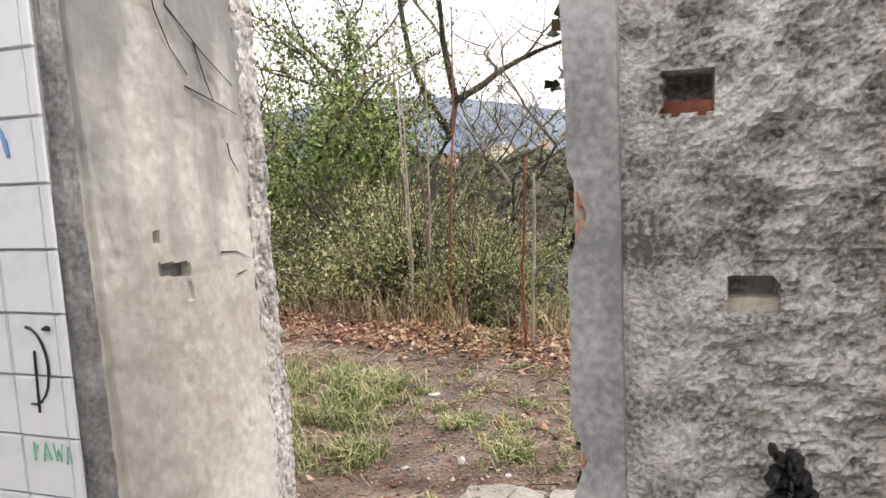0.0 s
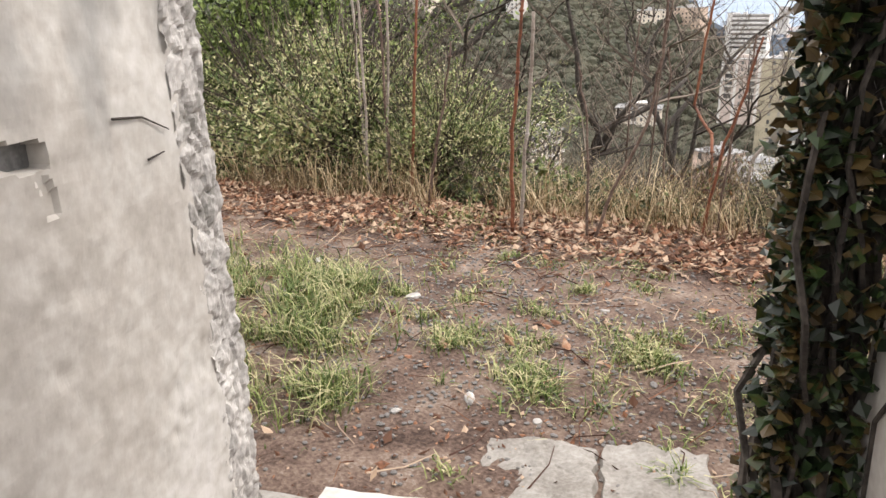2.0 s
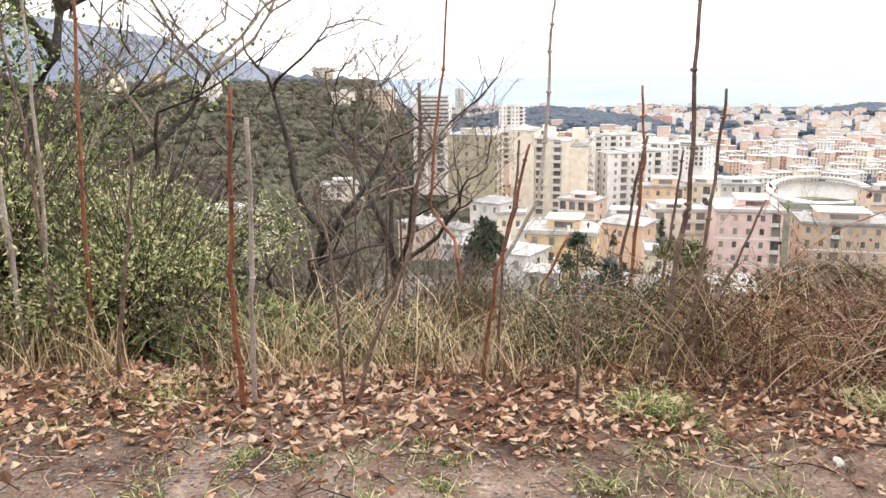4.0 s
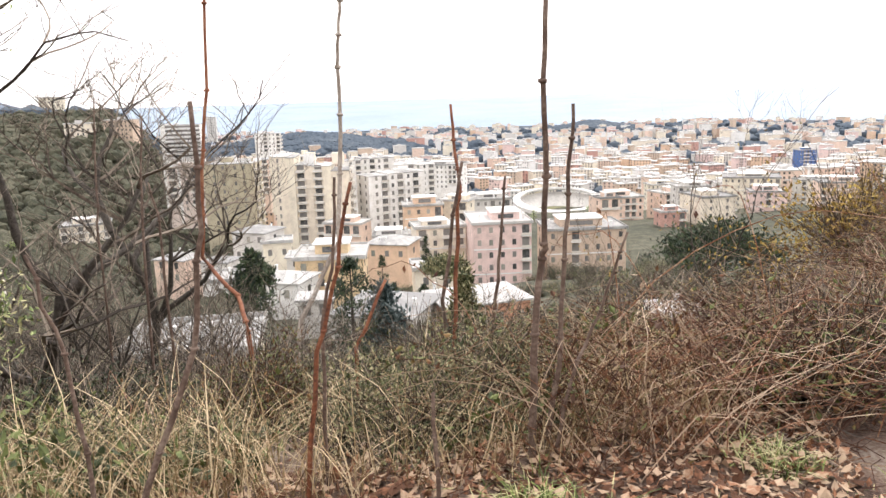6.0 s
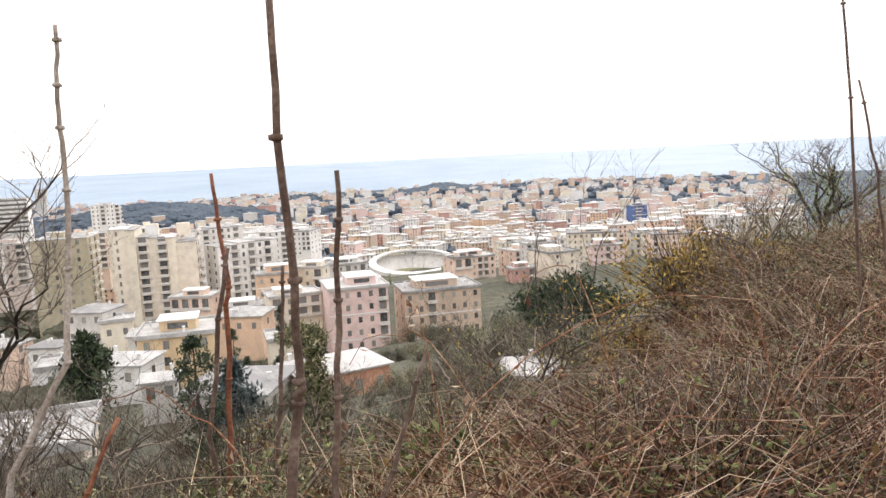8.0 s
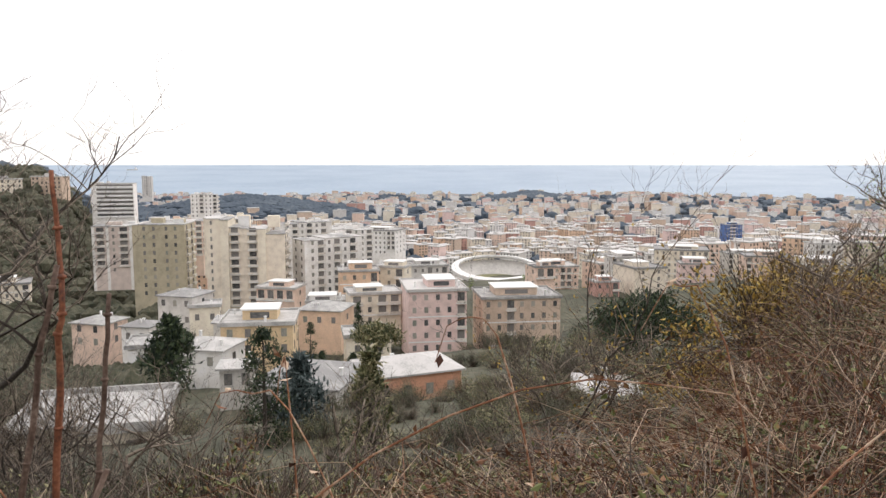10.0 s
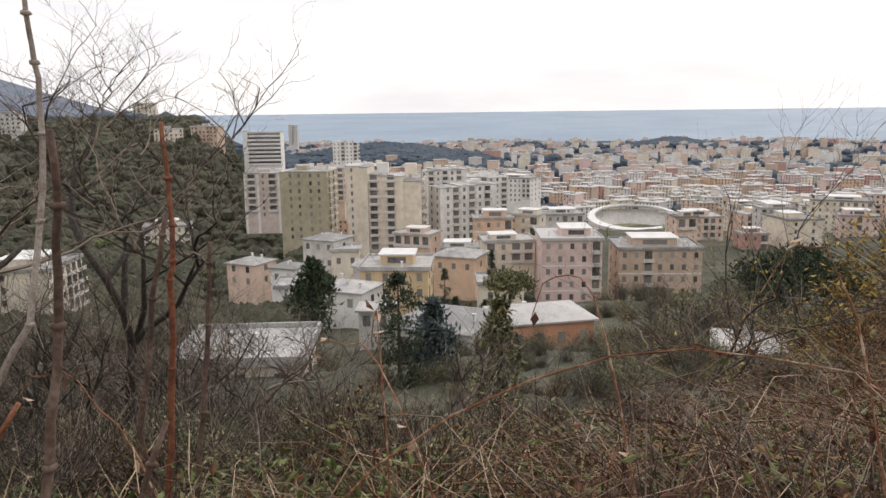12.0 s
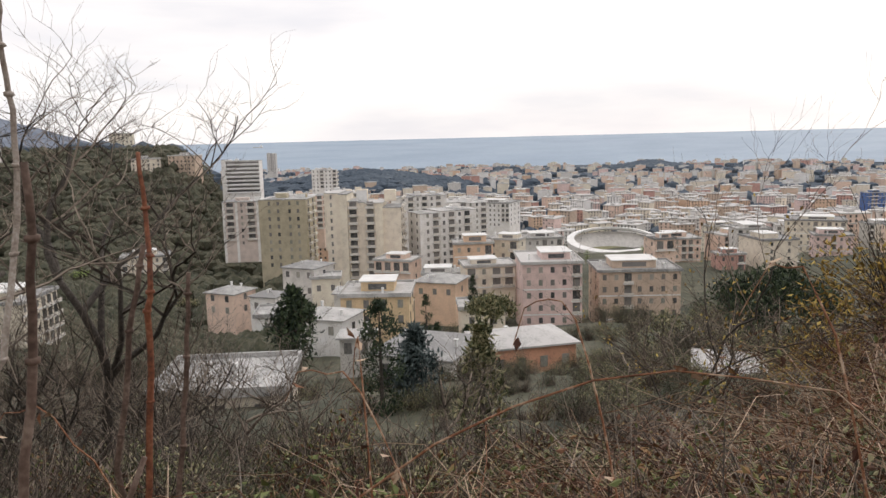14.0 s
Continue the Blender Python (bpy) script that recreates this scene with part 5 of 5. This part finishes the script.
canes, bleaf = Geo(), Geo()
for i in range(11000):
    x = rng.uniform(-4.5, 10.5)
    s = abs(rng.gauss(0, 1)) * 3.2 + 0.45
    y = EDGE_AT[1] + (s - (x - EDGE_AT[0]) * EDGE_N[0]) / EDGE_N[1]
    thick = smooth_step(0.9, 3.2, x)
    if rng.random() > 0.22 + 0.78 * thick:
        continue
    z = ground_z(x, y)
    a = rng.uniform(0, 6.283)
    ln = rng.uniform(0.35, 1.3) * (0.6 + 0.5 * thick)
    h = rng.uniform(0.1, 0.8) * (0.3 + 0.5 * thick) * (0.6 + 0.3 * min(1, s)) * (0.55 + 0.45 * smooth_step(3.0, 4.2, x) if x > 1.0 else 1.0)
    d = Vector((math.cos(a), math.sin(a), 0))
    pts = [Vector((x, y, z)) + d * (ln * u) + Vector((rng.gauss(0, 0.02), rng.gauss(0, 0.02), h * 4 * u * (1 - u * rng.uniform(0.62, 0.95)))) for u in (0, 0.25, 0.5, 0.75, 1)]
    canes.tube(pts, rng.uniform(0.0014, 0.004), 0.001, 3)
    for _ in range(rng.choice([0, 2, 3, 5])):
        bleaf.leaf(rng.choice(pts) + Vector((rng.gauss(0, 0.04), rng.gauss(0, 0.04), rng.gauss(0, 0.04))), rng.uniform(0.02, 0.055), rng, aspect=0.6)
for i in range(2600):
    x = rng.uniform(1.2, 6.0)
    s = rng.uniform(-0.3, 1.1)
    y = EDGE_AT[1] + (s - (x - EDGE_AT[0]) * EDGE_N[0]) / EDGE_N[1]
    a, ln, h = rng.uniform(0, 6.283), rng.uniform(0.4, 1.2), rng.uniform(0.08, 0.42)
    d = Vector((math.cos(a), math.sin(a) * 0.6, 0))
    if s + ln * d.y < -0.4:
        continue
    pts = [Vector((x, y, ground_z(x, y))) + d * (ln * u) + Vector((rng.gauss(0, 0.02), rng.gauss(0, 0.02), h * 4 * u * (1 - u * rng.uniform(0.62, 0.9)))) for u in (0, 0.25, 0.5, 0.75, 1)]
    canes.tube(pts, rng.uniform(0.0014, 0.0034), 0.001, 3)
    for _ in range(rng.choice([0, 1, 3])):
        bleaf.leaf(rng.choice(pts) + Vector((rng.gauss(0, 0.04), rng.gauss(0, 0.04), rng.gauss(0, 0.04))), rng.uniform(0.02, 0.05), rng, aspect=0.6)
tagged(part("bramble_canes", canes, M_CANE), "tangled rusty bramble canes along the edge", "brambles", kind="stuff")
tagged(part("bramble_leaves", bleaf, M_RUST), "rusty and green bramble leaves", "brambles", kind="stuff")
weeds = Geo()
for i in range(44000):
    x, q = rng.uniform(-4.5, 9.0), abs(rng.gauss(0, 1)) * 2.6 + 0.1
    y = EDGE_AT[1] + (q - (x - EDGE_AT[0]) * EDGE_N[0]) / EDGE_N[1]
    lump = noise.noise((x * 1.1, y * 1.1, 4.0))
    if lump < -0.12:
        continue
    weeds.leaf((x, y, ground_z(x, y) + rng.uniform(0.0, 0.2 + 0.5 * lump)), rng.uniform(0.03, 0.075), rng, aspect=0.5)
tagged(part("green_weeds", weeds, M_WEED), "low green weeds among the brambles", "weeds", kind="stuff")
# long arching canes close to the viewpoint
for x, y, dx, dy, h in ((1.2, 7.0, 1.9, 0.3, 0.72), (1.5, 6.9, 1.5, -0.1, 0.42), (2.7, 7.1, 1.2, 0.2, 0.6), (2.5, 7.4, -0.4, 0.4, 0.75), (3.1, 7.3, -0.3, 0.5, 0.8), (1.1, 7.4, -0.9, 0.3, 0.55), (1.7, 7.5, -0.15, 0.3, 0.7), (2.0, 7.3, -0.7, 0.5, 0.6)):
    g = Geo()
    z = ground_z(x, y)
    g.tube([Vector((dx * u, dy * u, h * 4 * u * (1 - u * 0.72) + 0.02 * rng.gauss(0, 1))) for u in [k / 10 for k in range(11)]], 0.0042, 0.0018, 5)
    for _ in range(5):
        u = rng.random()
        g.leaf((dx * u, dy * u, h * 4 * u * (1 - u * 0.72)), 0.05, rng)
    t = thing("bramble_cane", "long arching thorny bramble cane", "bramble", (x, y, z))
    part("cane", g, M_CANE, t)

# pale dead stalks standing out of the brambles
for x, y, lx, ly, h in ((2.48, 8.05, -0.3, 0.1, 0.5), (2.62, 7.95, -0.12, 0.0, 0.42), (2.72, 8.0, 0.1, 0.1, 0.36), (1.75, 7.9, -0.05, 0.0, 0.5), (1.2, 7.9, 0.1, 0.1, 0.42), (3.3, 7.9, 0.05, 0.1, 0.5), (3.45, 8.0, 0.2, 0.1, 0.45), (0.95, 8.1, -0.05, 0.1, 0.55), (2.1, 8.2, 0.25, 0.1, 0.4), (3.0, 8.3, -0.25, 0.1, 0.5)):
    g = Geo()
    g.tube([Vector((lx * u * u, ly * u + 0.012 * math.sin(9 * u), (h + 0.15) * u)) for u in [k / 8 for k in range(9)]], 0.0055, 0.002, 5)
    t = thing("dead_stalk", "pale bleached dead stalk among brambles", "stalk", (x, y, ground_z(x, y) - 0.05), group="dead stalks in the brambles")
    part("stem", g, M_PALEBARK, t)

straw = Geo()
for i in range(11000):
    x = rng.uniform(-3.5, 2.0)
    s = rng.gauss(0.5, 0.45)
    if s < -0.15:
        continue
    y = EDGE_AT[1] + (s - (x - EDGE_AT[0]) * EDGE_N[0]) / EDGE_N[1]
    if noise.noise((x * 1.3, y * 1.3, 0)) < -0.25:
        continue
    z = ground_z(x, y)
    h = rng.uniform(0.05, 0.26) + 0.34 * rng.random() ** 4
    a, bend = rng.uniform(0, 6.283), rng.uniform(0.2, 1.6) * h
    c, sn = math.cos(a), math.sin(a)
    w = rng.uniform(0.001, 0.0028)
    k = len(straw.v)
    straw.v += [(x - sn * w, y + c * w, z), (x + sn * w, y - c * w, z), (x + c * bend * 0.4 + sn * w, y + sn * bend * 0.4 - c * w, z + h * 0.6), (x + c * bend * 0.4 - sn * w, y + sn * bend * 0.4 + c * w, z + h * 0.6), (x + c * bend, y + sn * bend, z + h * 0.95)]
    straw.f += [(k, k + 1, k + 2, k + 3), (k + 3, k + 2, k + 4)]
tagged(part("dry_grass", straw, M_STRAW), "dry straw coloured grass and stalks", "grass", kind="stuff")

grass = Geo()
TUFTS = [(-0.43, 3.62, 0.42, 800, 0.2), (-0.45, 3.94, 0.13, 260, 0.22), (0.29, 3.26, 0.14, 240, 0.16), (0.81, 3.91, 0.2, 330, 0.1), (0.99, 4.37, 0.12, 200, 0.1), (0.28, 3.96, 0.12, 160, 0.09), (1.01, 4.68, 0.14, 180, 0.1),
         (-0.8, 3.7, 0.3, 450, 0.2), (-0.15, 3.45, 0.25, 330, 0.16), (-1.3, 3.75, 0.3, 300, 0.18), (0.6, 4.1, 0.16, 180, 0.08), (0.1, 2.95, 0.2, 200, 0.12), (1.45, 4.3, 0.2, 160, 0.1), (1.65, 4.0, 0.12, 160, 0.14), (2.1, 6.3, 0.14, 110, 0.16),
         (1.4, 5.55, 0.25, 200, 0.1), (0.3, 5.1, 0.3, 120, 0.08), (1.8, 5.2, 0.5, 240, 0.08), (2.6, 5.8, 0.4, 240, 0.1), (-1.2, 4.9, 0.2, 100, 0.12), (-0.9, 5.2, 0.25, 130, 0.14), (1.2, 5.9, 0.15, 180, 0.16)]
for _ in range(70):
    TUFTS.append((rng.uniform(-0.6, 2.6), rng.gauss(4.5, 0.6), rng.uniform(0.04, 0.14), rng.choice([20, 40, 80]), rng.uniform(0.05, 0.1)))
for cx, cy, rad, n, hh in TUFTS:
    for _ in range(int(n * 2.4)):
        x, y = rng.gauss(cx, rad * 0.62), rng.gauss(cy, rad * 0.62)
        if noise.noise((x * 5, y * 5, 0)) < -0.12:
            continue
        z = ground_z(x, y) - 0.01
        h, a = hh * rng.uniform(0.2, 0.85), rng.uniform(0, 6.283)
        bend, w = h * rng.uniform(0.4, 1.7), rng.uniform(0.0014, 0.0034)
        c, sn = math.cos(a), math.sin(a)
        k = len(grass.v)
        grass.v += [(x - sn * w, y + c * w, z), (x + sn * w, y - c * w, z), (x + c * bend * 0.35 + sn * w, y + sn * bend * 0.35 - c * w, z + h * 0.65), (x + c * bend * 0.35 - sn * w, y + sn * bend * 0.35 + c * w, z + h * 0.65), (x + c * bend, y + sn * bend, z + h * 0.85)]
        grass.f += [(k, k + 1, k + 2, k + 3), (k + 3, k + 2, k + 4)]
tagged(part("grass", grass, M_GRASS), "short green grass tufts on bare soil", "grass", kind="stuff")

litter = Geo()
for i in range(22000):
    x = rng.uniform(-5.5, 2.4)
    s = rng.gauss(-0.25, 0.3) if rng.random() < 0.5 else rng.uniform(-3.2, 0.3)
    y = EDGE_AT[1] + (s - (x - EDGE_AT[0]) * EDGE_N[0]) / EDGE_N[1]
    small = s < -0.75 and rng.random() > 0.12
    if (Vector((x - 1.43, y - 1.9, 0)).dot(N)) < 0.95:
        continue
    litter.leaf((x, y, ground_z(x, y) + rng.uniform(0.004, 0.05 if s > -0.7 else 0.015)), rng.uniform(0.006, 0.028) if small else rng.uniform(0.02, 0.07), rng, flat=0.55, aspect=rng.uniform(0.25, 0.85))
tagged(part("leaf_litter", litter, M_LITTER), "fallen brown dead leaves", "leaf litter", kind="stuff")
sticks = Geo()
for i in range(1500):
    x, s = rng.uniform(-3.5, 3.0), rng.gauss(-0.35, 0.4) if i % 3 else rng.uniform(-2.9, 0)
    y = EDGE_AT[1] + (s - (x - EDGE_AT[0]) * EDGE_N[0]) / EDGE_N[1]
    a, ln = rng.uniform(0, 6.283), rng.uniform(0.05, 0.3)
    z = ground_z(x, y) + 0.012
    sticks.tube([(x, y, z), (x + ln * 0.5 * math.cos(a), y + ln * 0.5 * math.sin(a), z + rng.uniform(0, 0.03)), (x + ln * math.cos(a + 0.2), y + ln * math.sin(a + 0.2), z)], rng.uniform(0.002, 0.004), 0.0015, 3)
tagged(part("fallen_twigs", sticks, M_CANE), "broken twigs lying on the soil", "twigs", kind="stuff")

gravel = Geo()
for i in range(5200):
    x, y = rng.gauss(0.3, 1.1), rng.gauss(4.2, 0.7)
    if edge_s(x, y) > 0.1 or Vector((x - 1.43, y - 1.9, 0)).dot(N) < 0.95:
        continue
    q = rng.uniform(0.003, 0.011)
    gravel.rock((x, y, ground_z(x, y) + q * 0.3), (q, q, q * 0.7), rng)
tagged(part("gravel", gravel, M_STONE), "loose grey gravel on the path", "gravel", kind="stuff")
for x, y, q in ((-0.2, 4.15, 0.06), (0.68, 3.64, 0.045), (-1.0, 4.14, 0.05), (1.26, 5.01, 0.06), (0.0, 4.0, 0.025), (0.59, 4.62, 0.03), (-0.32, 4.92, 0.035), (1.89, 5.74, 0.045), (0.55, 3.4, 0.03), (1.05, 4.45, 0.03), (1.1, 4.2, 0.03), (0.4, 5.0, 0.025),
                (0.1, 4.1, 0.022), (0.2, 4.6, 0.02), (-0.5, 4.5, 0.022), (1.5, 4.9, 0.025), (0.95, 3.7, 0.028), (-0.1, 3.7, 0.02), (1.6, 5.6, 0.035)):
    g = Geo()
    q *= 0.75
    g.rock((0, 0, 0), (q, q * rng.uniform(0.5, 0.9), q * 0.42), rng)
    st = tagged(part("stone", g, M_RUBBLE if q > 0.03 else M_STONE), "pale loose stone lying on the path", "stone", "stones on the path")
    st.location = (x, y, ground_z(x, y) + q * 0.2)
    st.rotation_euler = (0, 0, rng.uniform(0, 3))

# ---------------------------------------------------------------- ivy on the gateway
def ivy(name, label, spots, leaf=0.034, stems=44, n=6200):
    t = placed(thing(name, label, "ivy"))
    t.matrix_world = WALL
    tw, lf = Geo(), Geo()
    (u0, u1), (v0, v1), (z0, z1) = spots
    for _ in range(stems):
        u, v = rng.uniform(u0, u1), rng.uniform(v0, v1)
        ph, am = rng.uniform(0, 6.28), rng.uniform(0.015, 0.05)
        pts = [(u + am * math.sin(ph + k * 0.7) + rng.gauss(0, 0.012), v + am * math.cos(ph + k * 0.5) + rng.gauss(0, 0.012), z0 + (z1 - z0) * k / 22) for k in range(23)]
        tw.tube(pts, rng.uniform(0.004, 0.014), 0.004, 5)
    for _ in range(n):
        z = rng.uniform(z0, z1)
        bulge = 0.02 + 0.05 * abs(noise.noise((z * 4, 3, 1)))
        e = rng.random()
        u = u0 - bulge * rng.random() if e < 0.6 else rng.uniform(u0, u1)
        v = v0 - bulge * 0.7 * rng.random() if 0.3 < e < 0.8 else rng.uniform(v0, v1 + bulge)
        lf.leaf((u, v, z), leaf * rng.uniform(0.5, 1.2), rng, aspect=0.9)
    part("stemwork", tw, M_BARK, t)
    part("leaves", lf, M_IVY, t)


ivy("ivy_curtain", "thick dark ivy with brown stems hanging on the gate pier", ((1.11, 1.24), (0.78, 0.95), (0.0, 2.7)))
g = Geo()
for k in range(26):
    z, u0 = 1.5 + rng.random() * 0.8, 1.06 - rng.random() * 0.05
    g.leaf((u0, 0.85, z), 0.05, rng, aspect=0.9)
placed(tagged(part("ivy_sprig", g, M_IVY), "loose ivy sprig with dark leaves", "ivy", kind="stuff"))
# dry creeper twigs on the cream reveal
g = Geo()
for pts in ([(0.386, 2.0), (0.4, 1.9), (0.45, 1.8), (0.518, 1.728)], [(0.446, 2.0), (0.45, 1.92), (0.6, 1.8), (0.739, 1.711)], [(0.5, 1.694), (0.62, 1.66), (0.748, 1.62)], [(0.56, 1.83), (0.6, 1.72), (0.63, 1.66)], [(0.681, 1.525), (0.69, 1.48), (0.727, 1.431)], [(0.592, 1.183), (0.67, 1.175), (0.744, 1.142)], [(0.67, 1.1), (0.72, 1.105)]):
    g.tube([(0.008 - 0.05 * z / HIGH, v, z) for v, z in pts], 0.0026, 0.0014, 5)
placed(tagged(part("creeper_twigs", g, M_BARK), "dry creeper twigs clinging to the plaster", "creeper"))
g = Geo()
for k in range(5):
    v0 = 0.25 + 0.12 * k
    g.tube([(GAP + 0.05 + rng.gauss(0, 0.003), v0 + rng.gauss(0, 0.03), 0.2 + 0.16 * q) for q in range(13)], 0.005, 0.003, 5)
placed(tagged(part("creeper_twigs", g, M_BARK), "dry creeper stems on the cream jamb", "creeper"))
